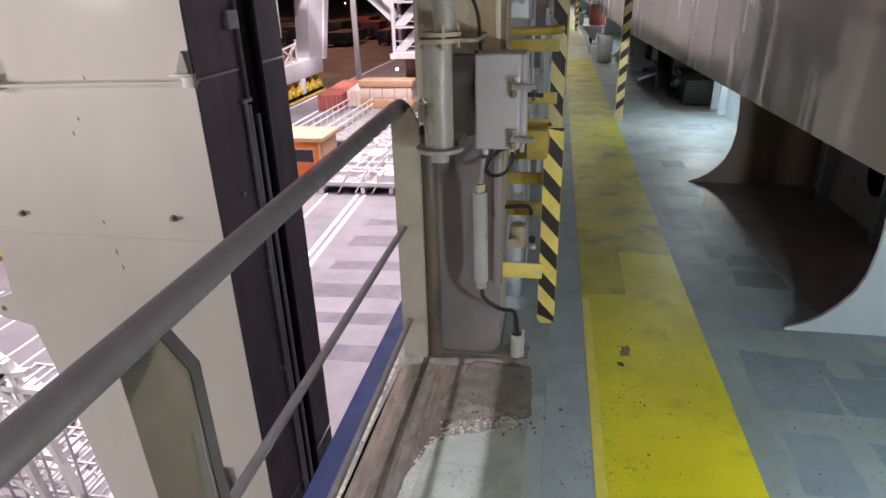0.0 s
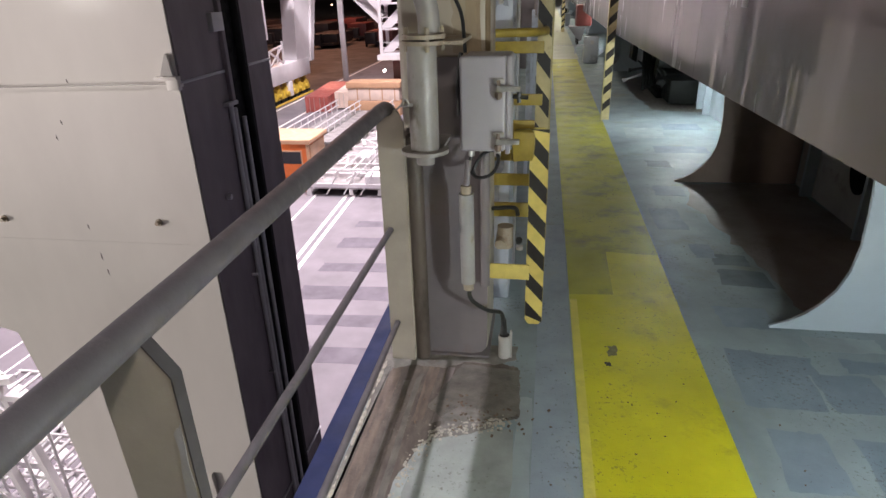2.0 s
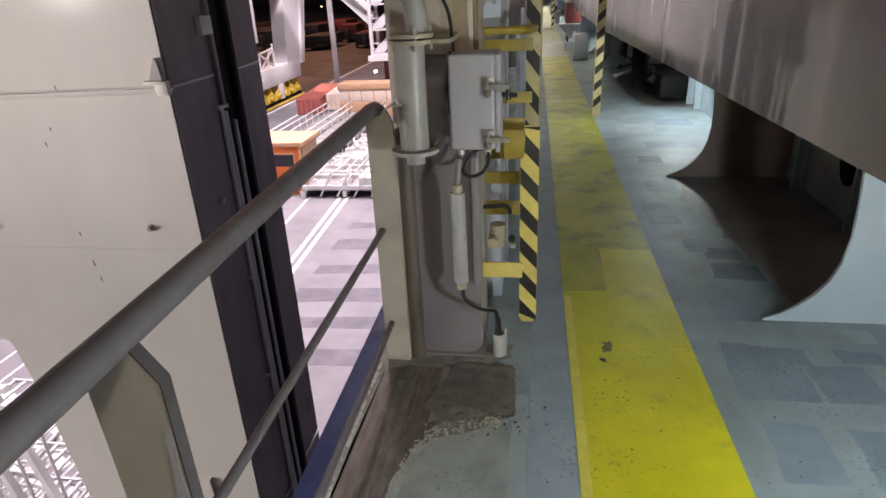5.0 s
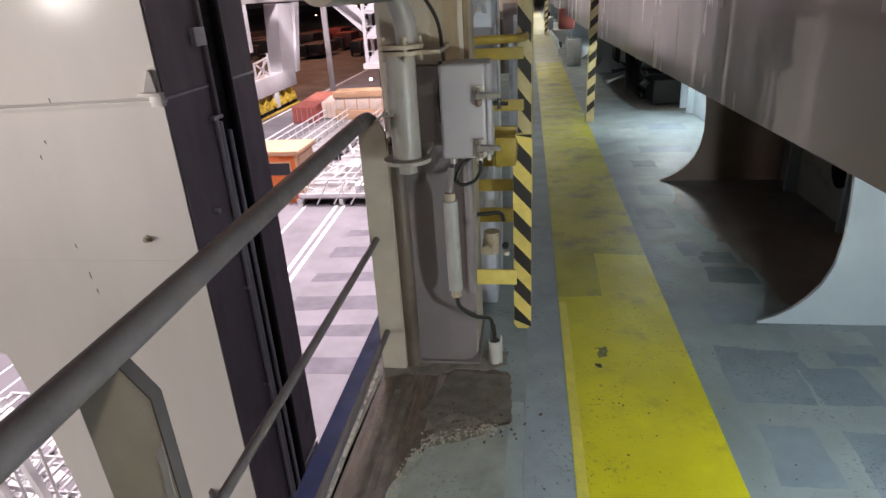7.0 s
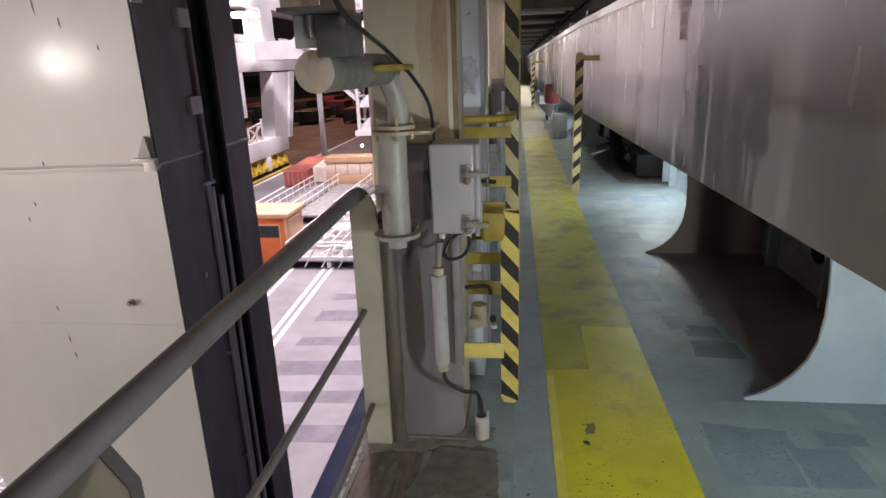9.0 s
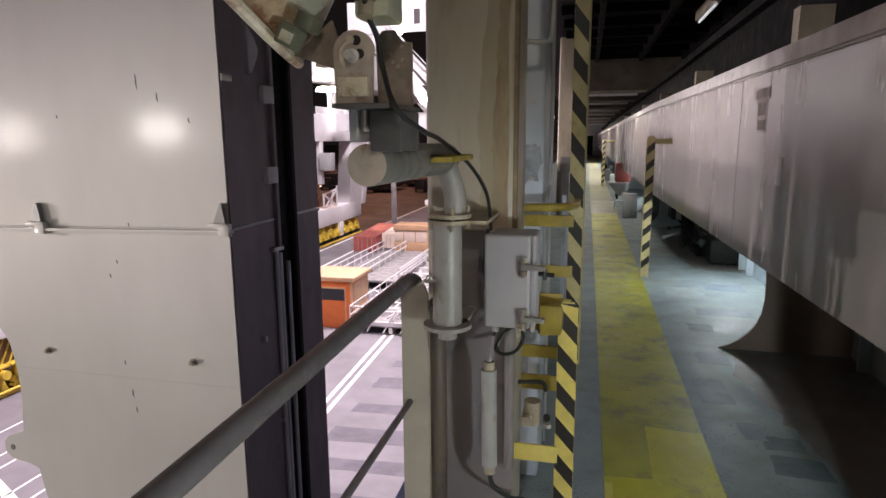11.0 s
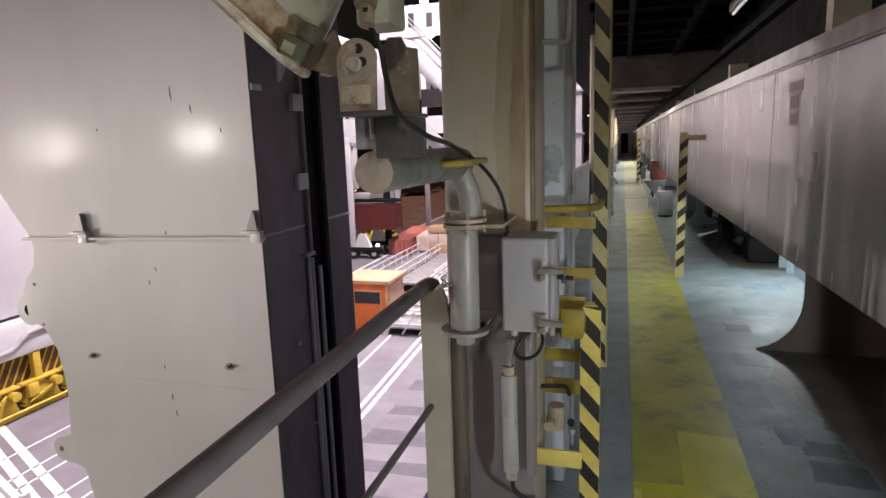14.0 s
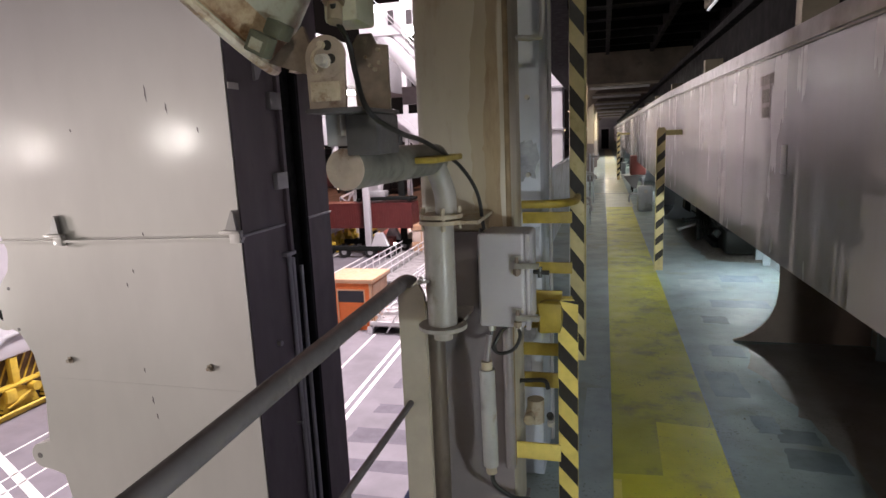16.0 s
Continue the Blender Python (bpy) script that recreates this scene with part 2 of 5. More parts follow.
CONDUIT = material("conduit_grey", (0.30, 0.29, 0.285), 0.45, var=0.1, scale=12, bump=0.15, stain=(0.2, 0.15, 0.1), amount=0.25, spread=12)
RUSTDARK = material("rust_dark", (0.20, 0.15, 0.115), 0.7, var=0.3, scale=20, bump=0.4, fine=160, stain=(0.34, 0.28, 0.2), amount=0.3, spread=14)
PIPEGREY = material("pipe_grey", (0.29, 0.265, 0.245), 0.45, var=0.18, scale=10, bump=0.25, stain=(0.15, 0.115, 0.08), amount=0.42, spread=9, stretch=(1, 1, 0.5))
WHITEPVC = material("white_plastic", (0.42, 0.40, 0.37), 0.4, var=0.06, scale=10, bump=0.05, stain=(0.35, 0.30, 0.24), amount=0.25, spread=14)
QUAY = material("quay_concrete", (0.180, 0.162, 0.180), 0.75, var=0.22, scale=0.35, bump=0.3, fine=8, stain=(0.12, 0.11, 0.11), amount=0.35, spread=0.12)
LINE = material("road_paint", (0.78, 0.76, 0.74), 0.6, var=0.12, scale=3, bump=0.1, stain=(0.45, 0.43, 0.42), amount=0.22, spread=2)
CRANEWHITE = material("crane_white", (0.62, 0.595, 0.615), 0.45, var=0.06, scale=0.8, bump=0.05, stain=(0.6, 0.56, 0.54), amount=0.2, spread=0.7)
BOGIE = material("bogie_yellow", (0.58, 0.40, 0.05), 0.5, var=0.25, scale=2, bump=0.1, stain=(0.18, 0.12, 0.04), amount=0.35, spread=2)
REDBOX = material("container_red", (0.36, 0.095, 0.08), 0.5, var=0.15, scale=1.5, bump=0.1, stain=(0.22, 0.05, 0.04), amount=0.3, spread=1)
DARKRED = material("container_maroon", (0.11, 0.022, 0.02), 0.5, var=0.15, scale=1.5, bump=0.1, stain=(0.12, 0.03, 0.02), amount=0.3, spread=1)
ORANGE = material("hut_orange", (0.62, 0.15, 0.035), 0.5, var=0.12, scale=2, bump=0.05, stain=(0.45, 0.12, 0.04), amount=0.2, spread=2)
BUFF = material("buff_paint", (0.55, 0.33, 0.20), 0.5, var=0.1, scale=2, bump=0.05)
TARP = material("pale_tarpaulin", (0.72, 0.58, 0.50), 0.6, var=0.08, scale=2, bump=0.2, fine=9)
DARKVEH = material("dark_vehicle", (0.03, 0.022, 0.022), 0.4, var=0.4, scale=1, bump=0.05)
GUARDBROWN = material("guard_brown", (0.11, 0.06, 0.02), 0.55, var=0.3, scale=2, bump=0.1, stain=(0.05, 0.03, 0.015), amount=0.4, spread=1.5)
HUTGLASS = material("dark_glass", (0.02, 0.02, 0.025), 0.08, var=0.1, scale=1, bump=0)
LAMPGLOW = glow("lamp_glow", (1.0, 0.93, 0.88), 30)
HEADGLOW = glow("headlamp_glow", (0.95, 0.97, 1.0), 40)
TUBEGLOW = glow("tube_glow", (0.9, 0.95, 1.0), 0.5)
FARGLOW = glow("far_glow", (1.0, 0.62, 0.40), 6)


# ---- mesh helpers ----
def box(bm, x0, x1, y0, y1, z0, z1, bevel=0.0, seg=2):
    r = bmesh.ops.create_cube(bm, size=1.0)
    vs = r["verts"]
    bmesh.ops.scale(bm, vec=(x1 - x0, y1 - y0, z1 - z0), verts=vs)
    bmesh.ops.translate(bm, vec=((x0 + x1) / 2, (y0 + y1) / 2, (z0 + z1) / 2), verts=vs)
    if bevel:
        es = list({e for v in vs for e in v.link_edges})
        bmesh.ops.bevel(bm, geom=es, offset=bevel, segments=seg, affect="EDGES", profile=0.5)
    return bm


def rod(bm, a, b, r, r2=None, seg=16):
    a, b = Vector(a), Vector(b)
    d = b - a
    m = Matrix.Translation((a + b) / 2) @ d.to_track_quat("Z", "Y").to_matrix().to_4x4()
    bmesh.ops.create_cone(bm, cap_ends=True, segments=seg, radius1=r, radius2=r if r2 is None else r2, depth=d.length, matrix=m)
    return bm


def bar(bm, a, b, w, h):
    """A rectangular bar from a to b, w wide and h deep."""
    a, b = Vector(a), Vector(b)
    d = b - a
    m = Matrix.Translation((a + b) / 2) @ d.to_track_quat("Z", "Y").to_matrix().to_4x4() @ Matrix.Diagonal((w, h, d.length, 1))
    bmesh.ops.create_cube(bm, size=1.0, matrix=m)
    return bm


def smooth_line(pts, n=8):
    """A Catmull-Rom line through pts."""
    p = [Vector(q) for q in pts]
    p = [p[0] * 2 - p[1]] + p + [p[-1] * 2 - p[-2]]
    out = []
    for i in range(1, len(p) - 2):
        for k in range(n):
            t = k / n
            a, b, c, d = p[i - 1:i + 3]
            out.append(0.5 * (2 * b + (c - a) * t + (2 * a - 5 * b + 4 * c - d) * t * t + (3 * b - a - 3 * c + d) * t ** 3))
    return out + [p[-2]]


def hose(bm, pts, r, seg=10):
    """A round tube along the points."""
    pts = [Vector(q) for q in pts]
    rings, side = [], None
    for i, q in enumerate(pts):
        d = (pts[min(i + 1, len(pts) - 1)] - pts[max(i - 1, 0)]).normalized()
        if side is None:
            side = d.orthogonal().normalized()
        side = (side - d * side.dot(d)).normalized()
        up = d.cross(side)
        rings.append([bm.verts.new(q + r * (math.cos(k * math.tau / seg) * side + math.sin(k * math.tau / seg) * up)) for k in range(seg)])
    for a, b in zip(rings, rings[1:]):
        for k in range(seg):
            bm.faces.new((a[k], a[(k + 1) % seg], b[(k + 1) % seg], b[k]))
    bm.faces.new(rings[0][::-1]), bm.faces.new(rings[-1])
    return bm


def prism(bm, poly, axis, a, b):
    """A polygon drawn out along an axis from a to b; its points are the other two coordinates in order."""
    def put(p, v):
        return {"x": (v, p[0], p[1]), "y": (p[0], v, p[1]), "z": (p[0], p[1], v)}[axis]
    lo = [bm.verts.new(put(p, a)) for p in poly]
    hi = [bm.verts.new(put(p, b)) for p in poly]
    n = len(poly)
    bm.faces.new(lo[::-1]), bm.faces.new(hi)
    for i in range(n):
        bm.faces.new((lo[i], lo[(i + 1) % n], hi[(i + 1) % n], hi[i]))
    bmesh.ops.recalc_face_normals(bm, faces=bm.faces[:])
    return bm


def disc(cx, cy, r, n=24, a0=0.0, a1=360.0):
    return [(cx + r * math.cos(radians(a0 + (a1 - a0) * k / n)), cy + r * math.sin(radians(a0 + (a1 - a0) * k / n))) for k in range(n if a1 - a0 == 360 else n + 1)]


def B():
    return bmesh.new()


def mesh_of(name, bm, mat, smooth=True):
    me = bpy.data.meshes.new(name)
    bmesh.ops.recalc_face_normals(bm, faces=bm.faces[:])
    bm.to_mesh(me)
    bm.free()
    me.materials.append(mat)
    if smooth:
        me.polygons.foreach_set("use_smooth", [True] * len(me.polygons))
        me.set_sharp_from_angle(angle=radians(35))
    return me


def thing(name, place=(0, 0, 0), label="", category="", group="", kind=""):
    ob = new(name)
    ob.location = place
    ob.empty_display_size = 0.1
    return tagged(ob, label, category, group, kind)


def part(name, bm, mat, parent, label=""):
    ob = new(name, mesh_of(name, bm, mat))
    ob.parent = parent
    if not parent.parent:
        ob.matrix_parent_inverse = Matrix.Translation(-parent.location)
    return tagged(ob, label)


def solid(name, bm, mat, label="", category="", group="", kind=""):
    return tagged(new(name, mesh_of(name, bm, mat)), label, category, group, kind)


def slab(bm, pts, z0, z1):
    return prism(bm, pts, "z", z0, z1)


# ---- deck ----
deck = solid("deck", box(B(), -0.25, 2.6, -6, 62, -0.25, 0.0), DECK, "blue-grey painted steel ship deck, patched and dirty", "deck", kind="structure")
stripe = solid("walkway_marking", slab(B(), [(0.58, -6), (1.125, -6), (1.12, 3.15), (0.82, 3.18), (0.81, 2.62), (0.58, 2.60)], 0.0, 0.0016), YELLOW, "fresh yellow painted walkway stripe on the deck", "floor marking", kind="structure")
solid("walkway_marking", box(B(), 0.581, 1.124, 2.5, 62, 0.0, 0.0008), OLDYELLOW, "worn dirty yellow walkway stripe on the deck", "floor marking", kind="structure")
solid("walkway_marking", box(B(), 0.57, 1.16, 13.5, 61.9, 0.0009, 0.0016), LANEPALE, "paler far end of the walkway stripe", "floor marking", kind="structure")
solid("walkway_edge", box(B(), 0.582, 0.618, -6, 2.55, 0.0017, 0.0024), HAZARDLINE, "pale yellow edge line of the walkway", "floor marking", kind="structure")


LIGHTPATCH = material("patch_light", (0.275, 0.312, 0.322), 0.58, var=0.15, scale=6, bump=0.2, fine=45)

BLUESTRIP = material("blue_strip", (0.255, 0.298, 0.345), 0.55, var=0.16, scale=5, bump=0.2, fine=45, stain=(0.28, 0.30, 0.30), amount=0.35, spread=5, specks=(0.10, 0.11, 0.11))


def ragged(pts, amp, n=6, seed=1):
    rnd = random.Random(seed)
    out = []
    for (x0, y0), (x1, y1) in zip(pts, pts[1:] + pts[:1]):
        for k in range(n):
            t = k / n
            out.append((x0 + (x1 - x0) * t + rnd.uniform(-amp, amp), y0 + (y1 - y0) * t + rnd.uniform(-amp, amp)))
    return out


def deck_patch(pts, mat, h, label, amp=0.006, seed=1, n=6):
    return solid("deck_patch", slab(B(), ragged(pts, amp, n, seed), 0.0, h * 0.4), mat, label, "paint patch", "paint patches", kind="structure")


deck_patch([(1.22, 1.75), (1.52, 1.75), (1.54, 2.12), (1.24, 2.16)], PATCH, 0.002, "blue repainted patch on the deck", seed=2)
deck_patch([(1.40, 2.80), (1.66, 2.78), (1.66, 2.98), (1.42, 3.00)], PATCH_DARK, 0.002, "dark repainted patch on the deck", seed=3)
deck_patch([(1.42, 3.06), (1.62, 3.05), (1.62, 3.20), (1.43, 3.21)], PATCH_DARK, 0.002, "dark repainted patch on the deck", seed=4)
deck_patch([(1.52, 1.25), (1.85, 1.25), (1.86, 1.58), (1.54, 1.60)], PATCH, 0.002, "blue repainted patch on the deck", seed=5)
# the stay's shade on the deck, painted as a brown patch
deck_patch([(1.72, 2.42), (2.41, 2.42), (2.41, 4.66), (1.56, 4.60), (1.50, 4.1), (1.62, 3.4), (1.70, 2.9)], SHADEDECK, 0.0008, "deck plating under the coaming, brown shade put into its colour", 0.03, 21)
# the winch's shadow, painted as a black patch
deck_patch([(1.78, 7.75), (2.41, 7.6), (2.41, 10.8), (1.85, 10.6), (1.70, 9.6), (1.74, 8.6)], SILT_SHADE, 0.001, "black patch round the winch, standing in for its shadow", 0.04, 22)
pr = random.Random(77)
for k, (x, y, w, d) in enumerate(((1.55, 1.75, 0.22, 0.25), (1.82, 1.72, 0.2, 0.34), (1.95, 1.2, 0.26, 0.4), (1.24, 1.32, 0.2, 0.3), (1.66, 0.85, 0.3, 0.3), (2.05, 2.1, 0.3, 0.2), (1.30, 2.35, 0.24, 0.2), (1.62, 2.18, 0.3, 0.12), (1.2, 3.6, 0.2, 0.4), (1.5, 5.6, 0.5, 0.25), (1.3, 6.2, 0.4, 0.5), (1.75, 6.6, 0.4, 0.3))):
    deck_patch([(x, y), (x + w, y + pr.uniform(-0.01, 0.01)), (x + w + pr.uniform(-0.02, 0.02), y + d), (x + pr.uniform(-0.02, 0.02), y + d)], (PATCH, LIGHTPATCH, PATCH)[k % 3], 0.0012 + 0.0002 * (k % 3), ("blue repainted patch on the deck", "pale repainted patch on the deck", "blue repainted patch on the deck")[k % 3], 0.008, 40 + k)
for k, (x, y, w, d) in enumerate(((1.36, 0.62, 0.16, 0.22), (1.78, 1.05, 0.15, 0.12), (1.46, 1.98, 0.12, 0.14), (1.70, 2.02, 0.18, 0.10), (1.98, 1.72, 0.14, 0.2), (1.34, 3.15, 0.12, 0.2), (1.30, 4.3, 0.22, 0.24), (1.36, 5.1, 0.2, 0.2))):
    deck_patch([(x, y), (x + w, y), (x + w, y + d), (x, y + d)], PATCH_DARK if k % 3 == 1 else PATCH, 0.0030, "small dark repainted patch on the deck", 0.010, 60 + k)
deck_patch([(1.22, 1.05), (1.42, 1.05), (1.43, 1.22), (1.23, 1.22)], PATCH, 0.002, "blue repainted patch on the deck", seed=6)
deck_patch([(-0.25, 0.2), (-0.04, 0.2), (0.0, 1.0), (0.08, 1.35), (0.20, 1.55), (0.32, 1.66), (0.34, 1.90), (0.20, 1.96), (-0.10, 1.96), (-0.25, 1.90)], DIRT, 0.003, "brown dirty steel gutter along the deck edge", 0.007, 7, 10)
deck_patch([(0.0, 1.60), (0.10, 1.50), (0.24, 1.52), (0.36, 1.58), (0.35, 1.88), (0.10, 1.90)], SILT_SHADE, 0.0052, "dark damp silt on the deck", 0.005, 8, 12)
WORNDECK = material("worn_deck", (0.29, 0.305, 0.285), 0.6, var=0.22, scale=5, bump=0.3, fine=45, stain=(0.19, 0.205, 0.18), amount=0.45, spread=3.5, specks=(0.12, 0.11, 0.09))
deck_patch([(-0.05, 0.3), (0.34, 0.3), (0.345, 1.50), (0.25, 1.50), (0.15, 1.46), (0.05, 1.42), (0.0, 1.25), (-0.03, 0.95)], WORNDECK, 0.0042, "greenish worn paint on the deck", 0.006, 9, 10)
deck_patch([(-0.075, 0.55), (-0.05, 0.55), (-0.02, 1.0), (0.0, 1.22), (0.04, 1.38), (0.02, 1.40), (-0.035, 1.24), (-0.06, 0.95)], PALE, 0.0048, "pale flaked edge of the old paint", 0.008, 10)
deck_patch([(0.34, 0.6), (0.40, 0.6), (0.41, 1.7), (0.345, 1.7)], LIGHTPATCH, 0.0022, "pale worn strip on the deck", 0.008, 11)
deck_patch([(0.40, 0.3), (0.575, 0.3), (0.57, 3.6), (0.43, 3.6)], BLUESTRIP, 0.002, "blue painted strip beside the walkway", 0.004, 12)

CHIP = material("chip_olive", (0.15, 0.14, 0.05), 0.6, var=0.4, scale=40, bump=0.2)
# stains and the rails' shadows, both painted as these dark streaks
for x, w, sd in ((-0.135, 0.026, 31), (-0.085, 0.022, 32)):
    deck_patch([(x, 0.3), (x + w, 0.3), (x + w * 1.1, 1.7 + sd % 3 * 0.06), (x, 1.75)], SILT_SHADE, 0.0038, "dark streak on the gutter, stain and rail shadow in one colour", 0.004, sd)
for x, w, y1, m_, sd in ((-0.215, 0.05, 1.86, RUSTY, 33), (-0.05, 0.045, 1.88, RUSTY, 34), (0.03, 0.035, 1.87, PINKISH, 35), (0.075, 0.03, 1.60, RUSTY, 36)):
    deck_patch([(x, 0.35 if x < -0.05 else 1.50), (x + w, 0.35 if x < -0.05 else 1.52), (x + w * 1.2, y1), (x + 0.01, y1)], m_, 0.0046, "brown rusty streak on the gutter", 0.004, sd)
deck_patch([(-0.25, 1.89), (-0.20, 1.83), (-0.10, 1.87), (0.02, 1.86), (0.12, 1.92), (0.24, 1.91), (0.33, 1.96), (0.33, 2.06), (-0.25, 2.06)], PALEDIRT, 0.0068, "pale crusted paint round the column foot", 0.004, 37, 8)
deck_patch([(-0.246, 0.3), (-0.232, 0.3), (-0.230, 0.9), (-0.225, 1.4), (-0.20, 1.84), (-0.246, 1.88)], PALEDIRT, 0.0052, "pale crusted edge of the gutter", 0.0025, 38, 20)
deck_patch([(0.06, 1.42), (0.16, 1.45), (0.26, 1.50), (0.27, 1.56), (0.20, 1.60), (0.13, 1.62), (0.07, 1.55)], PALEDIRT, 0.0066, "pale flaked paint at the edge of the silt", 0.004, 39, 8)
for k in range(5):
    y = 1.56 + 0.062 * k
    deck_patch([(0.325, y), (0.352, y + 0.012), (0.356, y + 0.022), (0.325, y + 0.012)], SILT_SHADE, 0.0072, "dark dash of silt on the deck", 0.003, 90 + k)
deck_patch([(0.22, 1.53), (0.34, 1.56), (0.35, 1.575), (0.30, 1.58), (0.23, 1.56)], SILT_SHADE, 0.0072, "dark dash of silt on the deck", 0.006, 96)
crust = B()
cr = random.Random(14)
for k in range(70):
    y = cr.uniform(0.3, 1.9)
    r = cr.uniform(0.006, 0.026)
    pts = [(-0.238 + r * 0.4 * math.cos(a) * cr.uniform(0.5, 1.1), y + r * 1.6 * math.sin(a) * cr.uniform(0.5, 1.1)) for a in [j * math.tau / 7 for j in range(7)]]
    prism(crust, pts, "z", 0.001, cr.uniform(0.003, 0.006))
edge_pts = [(-0.05, 0.55), (-0.03, 0.95), (0.0, 1.25), (0.05, 1.42), (0.15, 1.46), (0.25, 1.50), (0.34, 1.52)]
for k in range(320):
    j = cr.randrange(6)
    u = cr.random()
    x = edge_pts[j][0] + u * (edge_pts[j + 1][0] - edge_pts[j][0]) + cr.gauss(-0.012, 0.014)
    y = edge_pts[j][1] + u * (edge_pts[j + 1][1] - edge_pts[j][1]) + cr.gauss(0.02, 0.02)
    r = cr.uniform(0.0015, 0.0075)
    pts = [(x + r * math.cos(a) * cr.uniform(0.5, 1.2), y + r * math.sin(a) * cr.uniform(0.5, 1.2)) for a in [j * math.tau / 7 for j in range(7)]]
    prism(crust, pts, "z", 0.001, cr.uniform(0.003, 0.006))
solid("paint_flakes", crust, material("pale_crust", (0.40, 0.36, 0.30), 0.7, var=0.35, scale=50, bump=0.4), "pale flaking paint crust along the deck edge", "debris", kind="stuff")
flakes = B()
rnd = random.Random(4)
for k in range(250):
    if k < 90:
        x, y = rnd.gauss(0.20, 0.11), rnd.gauss(1.56, 0.06)
    else:
        x, y = rnd.uniform(-0.2, 1.5), 1.0 + 5.0 * rnd.random() ** 1.5
    r = rnd.uniform(0.002, 0.007) if k < 90 else rnd.uniform(0.001, 0.0045)
    m = Matrix.Translation((x, y, 0.0035)) @ Euler((rnd.uniform(-0.3, 0.3), rnd.uniform(-0.3, 0.3), rnd.uniform(0, 3))).to_matrix().to_4x4() @ Matrix.Diagonal((r * 2, r * 1.2, r * 0.5, 1))
    bmesh.ops.create_cube(flakes, size=1.0, matrix=m)
solid("rust_flakes", flakes, material("rust_flake", (0.13, 0.09, 0.06), 0.8, var=0.6, scale=60, bump=0.3), "scattered rust flakes and grit on the deck", "debris", kind="stuff")
chip = solid("paint_chip", slab(B(), ragged([(0.712, 1.955), (0.735, 1.955), (0.738, 1.985), (0.715, 1.99)], 0.005, 4, 5), 0.0017, 0.0024), BLACK, "black chipped spot in the yellow walkway paint", "paint chip", kind="structure")
chip = solid("paint_chip", slab(B(), ragged([(0.725, 2.03), (0.772, 2.04), (0.775, 2.13), (0.74, 2.11)], 0.008, 4, 6), 0.0017, 0.0024), CHIP, "dark chipped spot in the yellow walkway paint", "paint chip", kind="structure")

hull = thing("ship_hull", (-0.3, 0, -10), "dark blue painted ship hull side below the deck edge", "hull", kind="structure")
part("sheer_strake", box(B(), -0.365, -0.252, -8, 62, -0.9, -0.01, 0.01), HULLBLUE, hull)
part("shell_plate", box(B(), -0.37, -0.26, -8, 62, -11, -0.91), HULLDARK, hull)

# ---- hatch coaming ----
CX = 1.376
coaming = thing("hatch_coaming", (2.0, 10, 0), "grey-brown painted steel hatch coaming with glossy streaked side", "hatch coaming", kind="structure")


def low(y):
    """Height of the coaming's lower edge, which falls a little to fit the camera's view."""
    return 0.985 - 0.0165 * min(y, 9.0)


def high(y):
    return 2.0 + 0.0125 * min(y, 9.0)


def strip(bm, y0, y1, below, above, x0, x1):
    ys = [y0] + ([9.0] if y0 < 9.0 < y1 else []) + [y1]
    return prism(bm, [(y, below(y)) for y in ys] + [(y, above(y)) for y in reversed(ys)], "x", x0, x1)


for y0, y1 in ((-5.6, 4.0), (4.008, 13.6), (13.608, 23.2), (23.208, 32.8), (32.808, 62)):
    part("side_plate", strip(B(), y0, y1, low, lambda y: high(y) - 0.07, CX, CX + 0.02), COAM, coaming)
part("top_flange", strip(B(), -6, 62, lambda y: high(y) - 0.068, lambda y: high(y) + 0.012, CX - 0.022, CX + 0.30), FLANGE, coaming, "pale chipped top flange")
part("flange_bead", strip(B(), -6, 62, lambda y: high(y) - 0.080, lambda y: high(y) - 0.069, CX - 0.010, CX - 0.001), UNDER, coaming, "rough weld bead under the flange")
part("bottom_plate", strip(B(), -6, 62, lambda y: low(y) + 0.004, lambda y: low(y) + 0.02, CX + 0.021, 2.42), UNDER, coaming)
# brown near half, pale far half: shade and lamp light put into the paint
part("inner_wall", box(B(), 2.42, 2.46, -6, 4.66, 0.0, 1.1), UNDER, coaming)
part("inner_wall", box(B(), 2.42, 2.46, 4.69, 62, 0.0, 1.1), BRKT, coaming, "inner wall, pale to stand for the lamp's light on it")
CURVE = [(1.5, 0.0), (1.5, 0.010), (1.57, 0.035), (1.64, 0.078), (1.70, 0.135), (1.75, 0.205), (1.785, 0.30), (1.80, 0.42), (1.795, 0.58), (1.78, 0.75), (1.775, 0.928), (2.418, 0.928), (2.418, 0.0)]
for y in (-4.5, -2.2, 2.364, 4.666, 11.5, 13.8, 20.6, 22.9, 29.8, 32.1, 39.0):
    # the stay at 4.666 is browner: its shade is put into its own material
    part("stay", prism(B(), [(x, z * (low(y) - 0.002) / 0.928) for x, z in CURVE], "y", y, y + 0.018), STAYSHADE if 4 < y < 5 else BRKT, coaming, "curved steel stay plate")
for y in (3.5, 4.35, 5.8, 7.45, 7.8, 9.0, 10.4, 12.6):
    part("stiffener", box(B(), 2.34, 2.418, y, y + 0.03, 0.0, low(y)), BRKT, coaming)
# flat disc; near-black stands in for the dark inside of the opening
part("manhole", prism(B(), [(3.75 + 0.13 * math.cos(a * 0.26), 0.42 + 0.2 * math.sin(a * 0.26)) for a in range(24)], "x", 2.405, 2.419), UNLIT, coaming, "dark oval opening")
